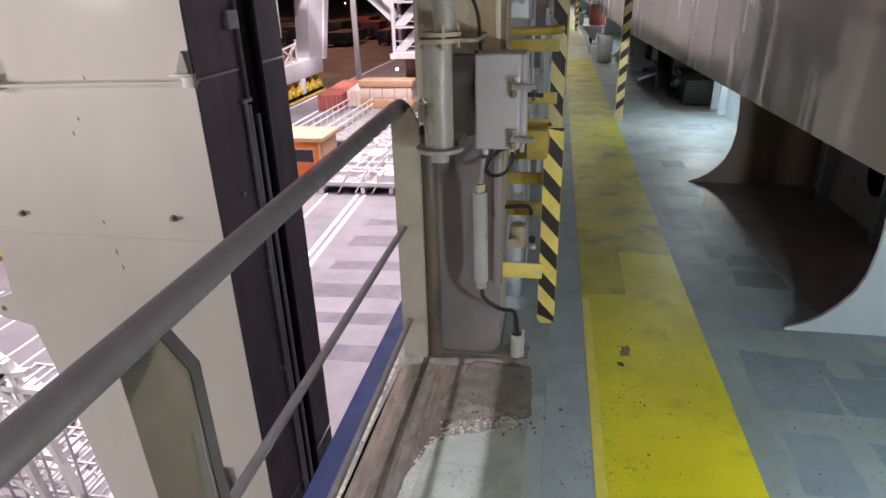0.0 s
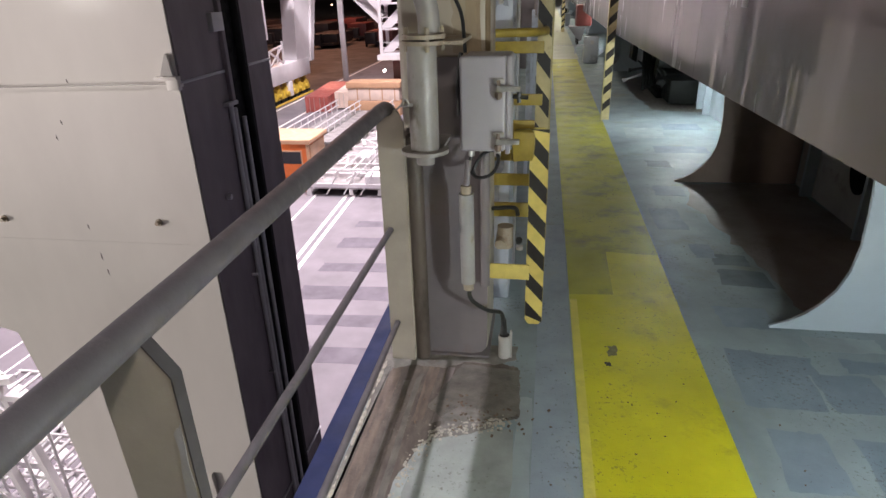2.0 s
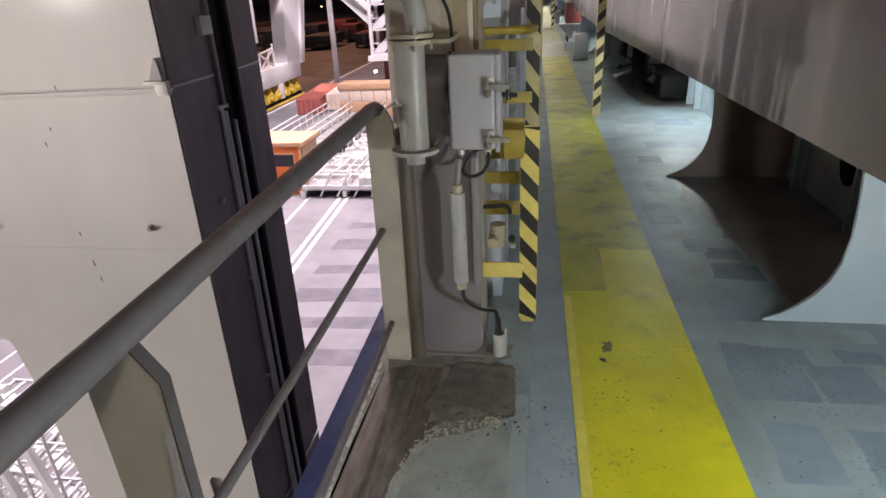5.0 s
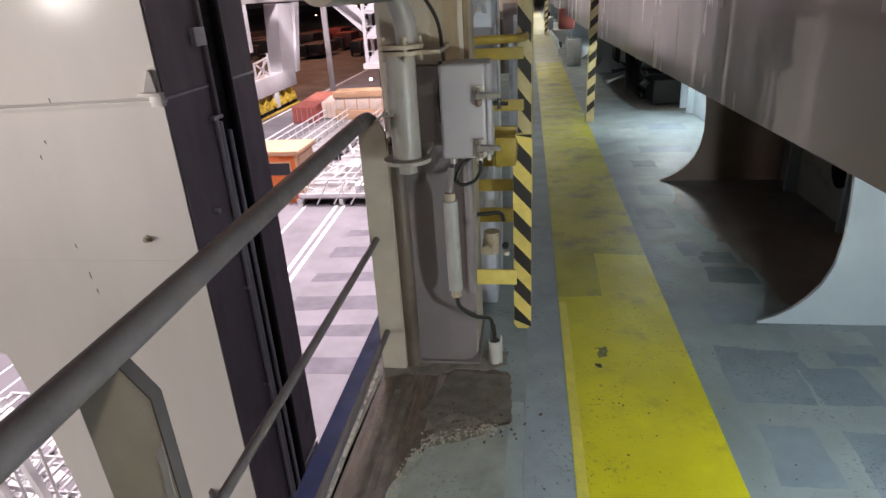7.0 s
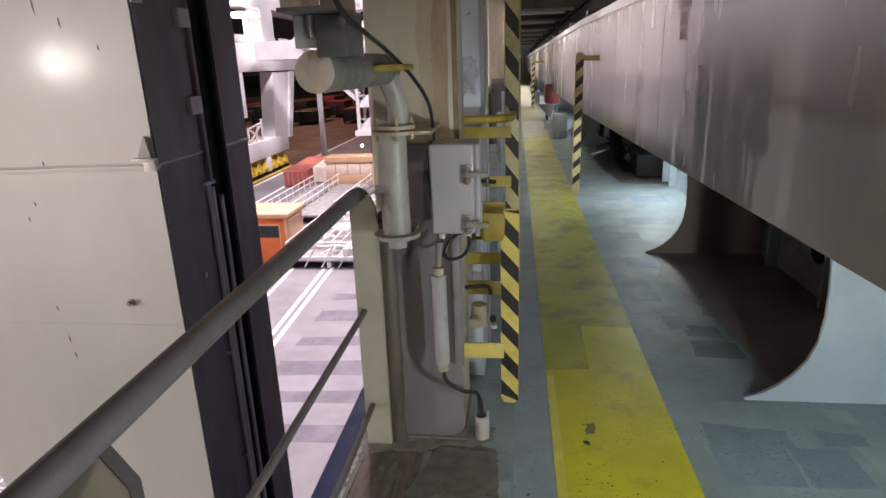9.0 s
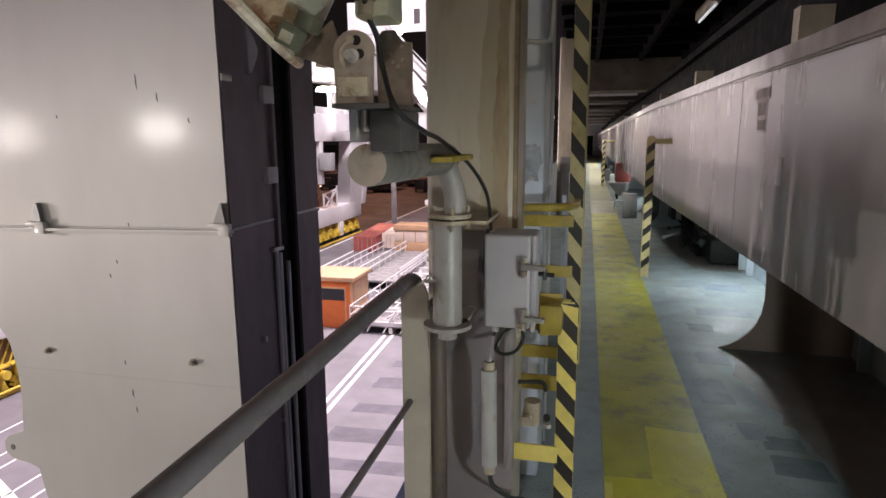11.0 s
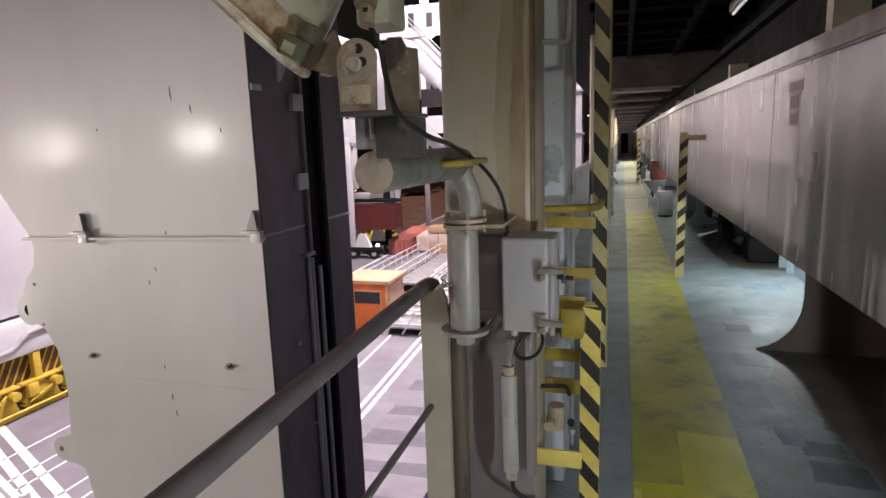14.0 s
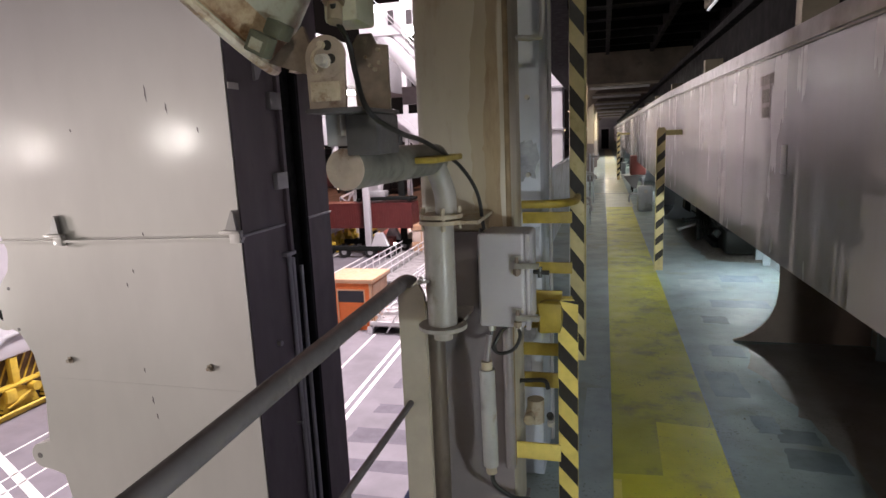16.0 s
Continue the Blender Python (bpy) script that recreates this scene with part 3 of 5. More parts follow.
for y in (4.004, 13.604, 23.204):
    part("joint", strip(B(), y - 0.005, y + 0.005, low, lambda y: high(y) - 0.07, CX - 0.001, CX + 0.004), STENCIL, coaming, "dark plate joint")
lab = thing("stencil_label", (CX, 3.54, 1.65), "unreadable dark stencilled lettering on the coaming", "label")
for y0, y1, z0, z1 in ((3.39, 3.69, 1.835, 1.885), (3.46, 3.62, 1.74, 1.81), (3.45, 3.60, 1.66, 1.715)):
    n = 5
    for k in range(n):
        w = (y1 - y0) / n
        part("letter_bar", box(B(), CX - 0.002, CX, y0 + k * w, y0 + k * w + w * 0.78, z0, z1), STENCIL, lab)
part("ground_bar", box(B(), CX - 0.001, CX, 3.38, 3.70, 1.822, 1.89), material("stencil_ground", (0.20, 0.17, 0.16), 0.5, var=0.2, scale=30, bump=0), lab)
part("ground_bar", box(B(), CX - 0.001, CX, 3.44, 3.63, 1.65, 1.821), bpy.data.materials["stencil_ground"], lab)
for y, z in ((3.125, 1.45), (4.35, 1.83)):
    solid("small_sticker", box(B(), CX - 0.002, CX, y - 0.05, y + 0.05, z - 0.07, z + 0.07, 0.001), FLANGE, "small pale sticker on the coaming", "sticker")

cover = thing("hatch_cover", (2.2, 10, 2.06), "dark steel hatch cover edge above the coaming", "hatch cover", kind="structure")
part("edge_plate", box(B(), 1.78, 1.82, -6, 62, 1.9, 2.72), UNLIT, cover)
part("lip", box(B(), 1.70, 1.78, -6, 62, 2.62, 2.70), UNLIT, cover)
for k in range(16):
    y = -3 + 3.4 * k
    part("stopper", box(B(), 1.60, 1.78, y, y + 0.12, high(y) + 0.01, 2.36), BEAM, cover)

# ---- deck above ----
ceil = B()
# the part outboard of the hull is unseen, extended to block the quay floods
box(ceil, -1.1, 4.0, -7, 62, 3.55, 3.65)
for k in range(64):
    y = -6.5 + k * 1.05
    box(ceil, 0.0, 3.9, y, y + 0.06, 3.42, 3.55)
for x in (0.55, 1.5, 2.4):
    box(ceil, x, x + 0.08, -7, 62, 3.36, 3.55)
ceiling = solid("ceiling", ceil, UNLIT, "underside of the deck above with beams, its dimness painted near-black", "ceiling", kind="structure")
for y in (14.5, 18.0, 22.5, 26.0, 31.0, 36.0, 42.0):
    cb = thing("cross_beam", (0.8, y, 3), "brown painted transverse beam under the deck above", "beam", "cross beams", kind="structure")
    part("web", box(B(), -0.1, 3.0, y, y + 0.1, 2.72, 3.42), WEB, cb, "dark brown beam web")
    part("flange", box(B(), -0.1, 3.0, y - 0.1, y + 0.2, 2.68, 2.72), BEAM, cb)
    part("knee", prism(B(), [(-0.1, 2.68), (0.5, 2.68), (-0.1, 2.2)], "y", y + 0.03, y + 0.07), BEAM, cb)
    part("pipe_run", rod(B(), (0.2, y - 0.16, 2.62), (1.5, y - 0.16, 2.62), 0.03, seg=8), GREY, cb)
solid("wall_end", box(B(), -0.3, 2.6, 62, 62.1, 0, 3.6), GREY, "pale grey end bulkhead of the passage", "bulkhead", kind="structure")
door = thing("door_1", (0.6, 62, 0), "dark open doorway in a pale frame", "door", kind="structure")
# flat panel, painted near-black for the unlit doorway
part("opening", box(B(), 0.25, 0.95, 61.95, 61.99, 0.1, 2.0), UNLIT, door)
for x in (0.12, 0.95):
    part("jamb", box(B(), x, x + 0.13, 61.9, 61.99, 0.0, 2.0, 0.01), FLANGE, door)
part("lintel", box(B(), 0.12, 1.08, 61.9, 61.99, 2.001, 2.16, 0.01), FLANGE, door)
# shadow lines across the far deck, laid down as dark strips
for y in (16.5, 22.0, 34.0):
    solid("deck_seam", box(B(), 0.25, 1.62, y, y + 0.14, 0.0017, 0.006), UNDER, "dark strip across the deck, standing in for a shadow line", "seam", kind="structure")
solid("wall_aft", box(B(), -0.3, 2.6, -6.2, -6.1, 0, 3.6), GREY, "grey end bulkhead of the passage", "bulkhead", kind="structure")
solid("wall_inboard", box(B(), 2.47, 2.6, -6.1, 62, 0, 3.6), UNLIT, "dark steel inboard bulkhead", "bulkhead", kind="structure")


def tube_light(y, mat):
    t = thing("fluorescent_light", (1.95, y, 3.4), "fluorescent tube light under the deck above", "lamp", "fluorescent lights")
    part("tray", box(B(), 1.90, 2.0, y - 0.65, y + 0.65, 3.30, 3.42), BEAM, t)
    part("tube", rod(B(), (1.95, y - 0.6, 3.275), (1.95, y + 0.6, 3.275), 0.018), mat, t)


tube_light(8.9, TUBEGLOW)


def bulkhead_light(x, y):
    t = thing("bulkhead_light", (x, y, 0.93), "small round bulkhead lamp under the coaming", "lamp", "bulkhead lamps")
    part("base", rod(B(), (x, y, 0.93 if y > 3 else 0.98), (x, y, 0.90), 0.09), GREY, t)
    part("lens", rod(B(), (x, y, 0.90), (x, y, 0.875), 0.07, 0.05), glow("lens_glow", COOL, 4), t)


for x, y in ((1.70, 0.1), (2.05, 6.7), (2.05, 16.8)):
    bulkhead_light(x, y)

# ---- ship side ----
rail = thing("guard_rail", (-0.18, 1.0, 0), "grey painted tubular guard rail along the ship side", "railing")
top = smooth_line([(-0.182, -3.0, 0.985), (-0.18, 0.2, 1.066), (-0.178, 1.0, 1.089), (-0.175, 1.84, 1.112)], 6) + smooth_line([(-0.175, 1.90, 1.108), (-0.173, 1.955, 1.085), (-0.171, 1.985, 1.03)], 6)
part("top_rail", hose(B(), top, 0.0265, 20), RAILPAINT, rail)
part("middle_rail", hose(B(), [(-0.19, -3.0, 0.60), (-0.186, 1.93, 0.622)], 0.0125, 12), RAILPAINT, rail)
part("lower_rail", hose(B(), [(-0.19, -3.0, 0.165), (-0.182, 1.93, 0.19)], 0.0125, 12), RAILPAINT, rail)


# shade on the stanchions' inboard edge, put into a dark colour
EDGESHADE = material("edge_shade", (0.05, 0.043, 0.045), 0.5, var=0.2, scale=12, bump=0.1)
PATCHPOST = material("post_patch", (0.33, 0.315, 0.315), 0.5, var=0.1, scale=9, bump=0.15)


def stanchion(y, x0=-0.255, x1=-0.126, zt=1.055):
    poly = [(x0 + 0.018, 0.0), (x1, 0.0), (x1, zt - 0.055), (x1 - 0.035, zt), (x0 + 0.035, zt), (x0 + 0.008, zt - 0.055), (x0 + 0.014, zt - 0.32), (x0 + 0.018, zt - 0.5)]
    st = part("stanchion", prism(B(), poly, "y", y, y + 0.022), POSTPAINT, rail, "flat steel stanchion with chamfered top")
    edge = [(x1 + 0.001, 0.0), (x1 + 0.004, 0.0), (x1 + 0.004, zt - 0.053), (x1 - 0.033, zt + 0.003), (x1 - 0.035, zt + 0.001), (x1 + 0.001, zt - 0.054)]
    part("edge_face", prism(B(), edge, "y", y - 0.001, y + 0.024), EDGESHADE, st, "stanchion edge with its shade in the dark colour")
    part("paint_patch", prism(B(), ragged([(x0 + 0.024, 0.16), (x1 - 0.006, 0.16), (x1 - 0.008, 0.60), (x1 - 0.045, 0.73), (x1 - 0.06, 0.60), (x0 + 0.05, 0.50)], 0.008, 5, 71), "y", y - 0.0012, y), PATCHPOST, st, "pale grey paint patch")
    part("paint_patch", prism(B(), ragged([(x1 - 0.02, 0.75), (x1 - 0.004, 0.75), (x1 - 0.004, 0.92), (x1 - 0.016, 0.9)], 0.004, 4, 72), "y", y - 0.0012, y), PATCHPOST, st, "pale grey paint patch")
    return st


stanchion(0.38)
stanchion(-1.2, zt=1.01)
end = B()
prism(end, [(-0.215, 0.0), (-0.112, 0.0), (-0.112, 1.05), (-0.135, 1.10), (-0.205, 1.10), (-0.215, 1.06)], "y", 1.905, 1.925)
part("end_post", end, POSTPAINT, rail, "flat end post with dirty lower half")
part("end_post_web", box(B(), -0.120, -0.108, 1.926, 2.0, 0.0, 1.02, 0.003), POSTPAINT, rail)


def column(y):
    c = thing("support_column", (0.03, y, 0), "cream painted steel column with rust-stained edges", "column", "ship side columns", kind="structure")
    part("shaft", box(B(), -0.135, 0.20, y, y + 0.36, 0.012, 3.55, 0.03, 4), CREAM, c)
    part("lower_casing", prism(B(), [(-0.065, 0.012), (0.14, 0.012), (0.175, 0.022), (0.195, 0.045), (0.20, 0.08), (0.20, 1.28), (-0.065, 1.28)], "y", y - 0.012, y - 0.001), CASING, c, "dull grey casing plate")
    part("base_plate", box(B(), -0.14, 0.21, y - 0.03, y + 0.40, 0.0, 0.012), CASING, c)
    part("edge_pipe", rod(B(), (0.192, y + 0.02, 0.35), (0.192, y + 0.02, 3.5), 0.014), material("rust_brown", (0.19, 0.13, 0.07), 0.6, var=0.3, scale=12, bump=0.3) if "rust_brown" not in bpy.data.materials else bpy.data.materials["rust_brown"], c, "brown pipe along the column edge")
    part("side_pipe", rod(B(), (-0.085, y - 0.035, 0.0), (-0.085, y - 0.035, 1.0), 0.034), PIPEBROWN, c, "brownish round casing pipe")
    return c


column(1.985)
for y in (12.0, 21.0, 30.0, 39.0):
    column(y)
# rust that has run down the column's face from the pipe along its edge
COLUMNRUST = material("column_rust", (0.30, 0.225, 0.145), 0.5, var=0.25, scale=5, bump=0.15, stain=(0.20, 0.125, 0.07), amount=0.5, spread=4, stretch=(1.5, 1.5, 0.35))
COLUMNTAN = material("column_tan", (0.36, 0.295, 0.215), 0.45, var=0.15, scale=4, bump=0.12, stain=(0.27, 0.195, 0.125), amount=0.45, spread=4, stretch=(1.5, 1.5, 0.35))
rust_run = thing("rust_run", (0.13, 1.985, 1.29), "brown rust run down the face of the cream column", "rust stain", kind="structure")
part("stain", prism(B(), ragged([(0.075, 1.29), (0.172, 1.29), (0.172, 3.5), (0.105, 3.5), (0.085, 2.6), (0.095, 2.1), (0.06, 1.7)], 0.006, 14, 85), "y", 1.9842, 1.9850), COLUMNTAN, rust_run)
part("stain", prism(B(), ragged([(0.118, 1.29), (0.172, 1.29), (0.172, 3.5), (0.145, 3.5), (0.13, 2.6), (0.14, 2.1), (0.112, 1.6)], 0.006, 16, 86), "y", 1.9834, 1.9842), COLUMNRUST, rust_run)
DIRTPATCH = material("scuff_dark", (0.25, 0.265, 0.30), 0.55, var=0.45, scale=14, bump=0.2, stain=(0.36, 0.38, 0.42), amount=0.4, spread=12)
panel = thing("frame_panel", (0.1, 2.7, 0), "grey-blue painted steel frame panel behind the column", "panel", kind="structure")
part("plate", box(B(), -0.13, 0.262, 2.52, 2.92, 0.0, 3.55, 0.012), GREYBLUE, panel)
part("edge_strip", box(B(), 0.262, 0.278, 2.88, 2.925, 0.0, 3.55, 0.004), GREY, panel)
for z in (1.45, 1.78):
    part("stud", rod(B(), (0.21, 2.52, z), (0.21, 2.47, z), 0.010), STEEL, panel)
part("grab_loop", hose(B(), smooth_line([(0.20, 2.25, 1.99), (0.27, 2.25, 1.985), (0.30, 2.25, 2.02), (0.30, 2.25, 2.3), (0.30, 2.25, 2.6)], 6), 0.011), GREY, panel, "bent pipe loop")
for pts_, sd in (([(0.14, 1.42), (0.245, 1.44), (0.25, 1.58), (0.17, 1.60), (0.135, 1.52)], 81), ([(0.17, 1.02), (0.255, 1.0), (0.255, 1.22), (0.20, 1.2)], 82), ([(0.10, 0.55), (0.2, 0.52), (0.24, 0.75), (0.13, 0.8)], 83)):
    part("dirt_patch", prism(B(), ragged(pts_, 0.012, 6, sd), "y", 2.5185, 2.52), DIRTPATCH, panel, "dark scuffed patch")
bulwark = thing("bulwark", (-0.2, 10, 0), "grey painted steel bulwark plate along the ship side", "bulwark", kind="structure")
part("plate", box(B(), -0.24, -0.225, 2.95, 62, 0.0, 1.10), GREYBLUE, bulwark)
part("cap", box(B(), -0.27, -0.19, 2.95, 62, 1.10, 1.12), GREYBLUE, bulwark)


# ---- hazard guards ----
def hazard_stripes(parent, face, x0, x1, z0, z1, period=0.155, drop=0.085, wide=0.075, first=0.0):
    """Black stripes on a plate whose front is the plane y = face."""
    z = z0 + first
    while z < z1:
        def clip(v):
            return min(max(v, z0), z1)
        a = [(x0, clip(z + drop)), (x0, clip(z + drop + wide)), (x1, clip(z + wide)), (x1, clip(z))]
        if abs(a[0][1] - a[1][1]) > 0.004 or abs(a[2][1] - a[3][1]) > 0.004:
            a = [p for i, p in enumerate(a) if i == 0 or (abs(p[0] - a[i - 1][0]) + abs(p[1] - a[i - 1][1])) > 1e-4]
            if len(a) > 2:
                part("stripe", prism(B(), a, "y", face - 0.0015, face), BLACK, parent, "black stripe")
        z += period


guard = thing("hazard_guard", (0.39, 2.15, 0.07), "black and yellow striped guard plate on yellow arms", "guard plate")
gp1 = part("plate", prism(B(), [(0.372, 0.075), (0.42, 0.075), (0.435, 0.10), (0.435, 0.965), (0.415, 0.985), (0.375, 0.985), (0.357, 0.965), (0.357, 0.10)], "y", 2.15, 2.162), HAZARD, guard)
hazard_stripes(gp1, 2.15, 0.358, 0.434, 0.085, 0.98, first=-0.05)
for z, y0, h, m_ in ((0.385, 2.05, 0.07, HAZARD), (0.56, 2.35, 0.07, BRACKET), (0.72, 2.30, 0.055, BRACKET), (0.79, 2.45, 0.05, BRACKET), (0.955, 2.2, 0.10, BRACKET)):
    part("arm", box(B(), 0.165 if z < 0.5 else 0.18, 0.372, y0, y0 + 0.012, z - h / 2, z + h / 2, 0.003), m_, guard, "yellow painted arm")
guard2 = thing("hazard_guard", (0.40, 2.9, 0.8), "tall black and yellow striped guard plate on yellow arms", "guard plate")
gp2 = part("plate", box(B(), 0.365, 0.436, 2.9, 2.912, 0.45, 3.3, 0.003), HAZARDOLD, guard2)
hazard_stripes(gp2, 2.9, 0.366, 0.435, 0.47, 3.28, period=0.20, drop=0.09, wide=0.095)
part("side_flange", box(B(), 0.436, 0.444, 2.9, 2.96, 0.45, 3.3, 0.002), FLANGEOLD, guard2)
for z in (1.27, 1.05, 0.9):
    part("arm", box(B(), 0.19, 0.40, 2.42, 2.43, z - 0.025, z + 0.025, 0.003), BRACKET, guard2, "yellow painted arm")
part("arm", hose(B(), smooth_line([(0.19, 2.40, 1.33), (0.34, 2.42, 1.33), (0.40, 2.60, 1.32), (0.405, 2.89, 1.31)], 6), 0.018), BRACKET, guard2, "bent yellow arm")
wrap = B()
box(wrap, 0.285, 0.372, 2.10, 2.19, 0.86, 0.985, 0.015, 2)
for v in wrap.verts:
    v.co += Vector((noise.noise(v.co * 17), noise.noise(v.co * 19 + Vector((3, 0, 0))), noise.noise(v.co * 23))) * 0.02
part("tape_wrap", wrap, BRACKET, guard, "crumpled yellow tape")


def hazard_pole(x, y, h, arm):
    p = thing("hazard_pole", (x, y, 0), "black and yellow striped pole with an arm to the coaming", "pole", "hazard poles")
    ab = part("angle_bar", prism(B(), [(x - 0.018, 0.0), (x + 0.075, 0.0), (x + 0.075, h - 0.03), (x + 0.06, h), (x, h), (x - 0.018, h - 0.03)], "y", y, y + 0.012), HAZARDOLD, p)
    part("side_flange", box(B(), x - 0.026, x - 0.018, y - 0.05, y + 0.012, 0.0, h - 0.03), FLANGEOLD, p)
    z = 0.10
    while z < h - 0.16:
        part("stripe", prism(B(), [(x - 0.015, z), (x - 0.015, z + 0.085), (x + 0.073, z + 0.165), (x + 0.073, z + 0.08)], "y", y - 0.0015, y), BLACK, ab, "black stripe")
        z += 0.19
    part("arm", box(B(), x + 0.05, arm, y + 0.013, y + 0.06, h - 0.09, h - 0.03, 0.004), FLANGEOLD, p)
    return p


hazard_pole(1.126, 7.127, 1.65, CX)
hazard_pole(0.98, 21.5, 1.62, CX)
for y, z in ((4.6, 1.13), (5.3, 1.0), (6.2, 1.22), (8.4, 1.05), (11.0, 1.2), (14.5, 1.1)):
    h = thing("wall_hook", (0.38, y, z), "small grey bent hook on the ship side frame", "hook", "hooks")
    part("stem", hose(B(), smooth_line([(0.30, y, z), (0.40, y, z), (0.425, y, z - 0.02), (0.425, y, z - 0.06)], 5), 0.012), GREY, h)
    part("back_plate", box(B(), 0.27, 0.30, y - 0.05, y + 0.05, -0.0, z + 0.06), GREYBLUE, h)

# ---- floodlight on its pipe ----
flood = thing("floodlight", (0.0, 1.75, 0.95), "rusty green floodlight on a swivelling pipe mount", "floodlight")
part("post_pipe", rod(rod(B(), (0.0, 1.75, 0.985), (0.0, 1.75, 1.345), 0.050, seg=28), (0.0, 1.75, 0.945), (0.0, 1.75, 0.985), 0.032), PIPEGREY, flood)
cl = B()
rod(cl, (0.0, 1.75, 0.985), (0.0, 1.75, 0.998), 0.083, seg=28)
box(cl, -0.03, 0.06, 1.76, 1.985, 0.985, 0.998)
part("lower_clamp", cl, PIPEGREY, flood)
cl = B()
rod(cl, (0.01, 1.75, 1.345), (0.01, 1.75, 1.358), 0.074, seg=28)
rod(cl, (0.01, 1.75, 1.364), (0.01, 1.75, 1.377), 0.072, seg=28)
box(cl, 0.0, 0.14, 1.72, 1.985, 1.345, 1.357)
part("flange", cl, RUST, flood)
for a in (20, 110, 200, 290):
    bx_, by_ = 0.01 + 0.06 * math.cos(radians(a)), 1.75 + 0.06 * math.sin(radians(a))
    part("bolt", rod(B(), (bx_, by_, 1.325), (bx_, by_, 1.40), 0.008, seg=8), RUST, flood)
part("wing_screw", hose(rod(B(), (-0.03, 1.70, 1.158), (-0.055, 1.655, 1.165), 0.006), smooth_line([(-0.075, 1.66, 1.15), (-0.055, 1.655, 1.165), (-0.04, 1.65, 1.185), (-0.03, 1.65, 1.17), (-0.05, 1.655, 1.16)], 4), 0.0035, 8), STEEL, flood)
part("elbow_pipe", hose(B(), smooth_line([(0.028, 1.75, 1.37), (0.026, 1.75, 1.44), (0.012, 1.74, 1.50), (-0.002, 1.71, 1.55), (-0.01, 1.66, 1.57)], 6), 0.036, 20), PIPEGREY, flood)
# dark body and pale cap: shaded and lit faces put into their colours
part("swivel_cylinder", rod(B(), (-0.05, 1.15, 1.558), (-0.008, 1.76, 1.556), 0.0495, seg=36), SHADEPIPE, flood, "swivel cylinder with shade in its dark colour")
part("end_cap", rod(B(), (-0.0503, 1.145, 1.558), (-0.05, 1.15, 1.558), 0.0485, seg=36), YOKE, flood, "beige end cap, its lit face put into the colour")
part("identification_tag", box(B(), 0.0, 0.085, 1.46, 1.775, 1.553, 1.571, 0.006), BRACKET, flood, "yellow painted tag")
part("mount_block", box(B(), -0.035, 0.040, 1.13, 1.28, 1.59, 1.682, 0.004), material("mount_grey", (0.085, 0.078, 0.08), 0.5, var=0.2, scale=12, bump=0.2), flood)
part("base_plate", box(B(), -0.095, 0.035, 1.06, 1.31, 1.684, 1.694, 0.002), bpy.data.materials["mount_grey"], flood)
for bx_, bz_ in ((-0.026, 1.82), (-0.016, 1.80), (-0.004, 1.79), (0.008, 1.805), (0.006, 1.835)):
    part("rivet", rod(B(), (bx_, 1.254, bz_), (bx_, 1.262, bz_), 0.005, seg=8), RUST, flood)
part("mount_flange", box(B(), -0.092, -0.036, 1.150, 1.162, 1.612, 1.684, 0.002), GREY, flood)

part("mount_nut", rod(B(), (-0.050, 1.15, 1.635), (-0.050, 1.15, 1.682), 0.011, seg=6), STEEL, flood)
arm = [(-0.090, 1.694), (-0.006, 1.694), (-0.002, 1.80)] + disc(-0.046, 1.80, 0.046, 12, 0, 180) + [(-0.092, 1.80)]
yoke = part("yoke_arm", prism(B(), arm, "y", 1.075, 1.085), YOKE, flood, "beige rusted yoke arm")
part("swivel_disc", prism(B(), disc(-0.046, 1.797, 0.042, 28), "y", 1.0725, 1.075), YOKE, yoke)
part("yoke_arm", prism(B(), [(-0.058, 1.694), (0.028, 1.694), (0.028, 1.845), (0.0, 1.85), (-0.012, 1.875), (-0.045, 1.875), (-0.062, 1.85)], "y", 1.262, 1.272), RUSTDARK, flood, "rusted yoke arm")
part("yoke_pad", box(B(), -0.083, -0.014, 1.068, 1.075, 1.708, 1.750, 0.003), YOKEPAD, yoke)
part("pivot_bolt", rod(rod(B(), (-0.046, 1.045, 1.792), (-0.046, 1.075, 1.792), 0.011, seg=16), (-0.046, 1.066, 1.792), (-0.046, 1.075, 1.792), 0.015), BRIGHTSTEEL, yoke, "worn steel pivot bolt")
slot = [(-0.046 + 0.028 * math.cos(radians(a)), 1.794 + 0.028 * math.sin(radians(a))) for a in range(85, 235, 12)]
part("slot", hose(B(), [(p[0], 1.0715, p[1]) for p in slot], 0.005, 6), YOKEPAD, yoke)
for hx, hz in ((-0.038, 1.8235), (-0.031, 1.796)):
    part("slot_hole", prism(B(), disc(hx, hz, 0.0105, 14), "y", 1.0705, 1.0725), BLACK, yoke)
part("adjuster_bolt", rod(B(), (-0.049, 1.06, 1.825), (-0.049, 1.075, 1.825), 0.008, seg=8), YOKEPAD, yoke)
# housing: a deep bowl that points outwards and down
axis = Vector((-0.71, -0.21, -0.67)).normalized()
centre = Vector((-0.365, 1.097, 1.963))
bowl = B()
prof = [(0.225, 0.0), (0.235, 0.0), (0.235, 0.018), (0.222, 0.022), (0.217, 0.06), (0.205, 0.12), (0.18, 0.19), (0.14, 0.25), (0.085, 0.29), (0.03, 0.305)]
q_ = (-axis).to_track_quat("Z", "Y").to_matrix().to_4x4()
rings = []
for r_, h_ in prof:
    rings.append([bowl.verts.new(centre + (q_ @ Vector((r_ * math.cos(k * math.tau / 40), r_ * math.sin(k * math.tau / 40), h_)))) for k in range(40)])
band = B()
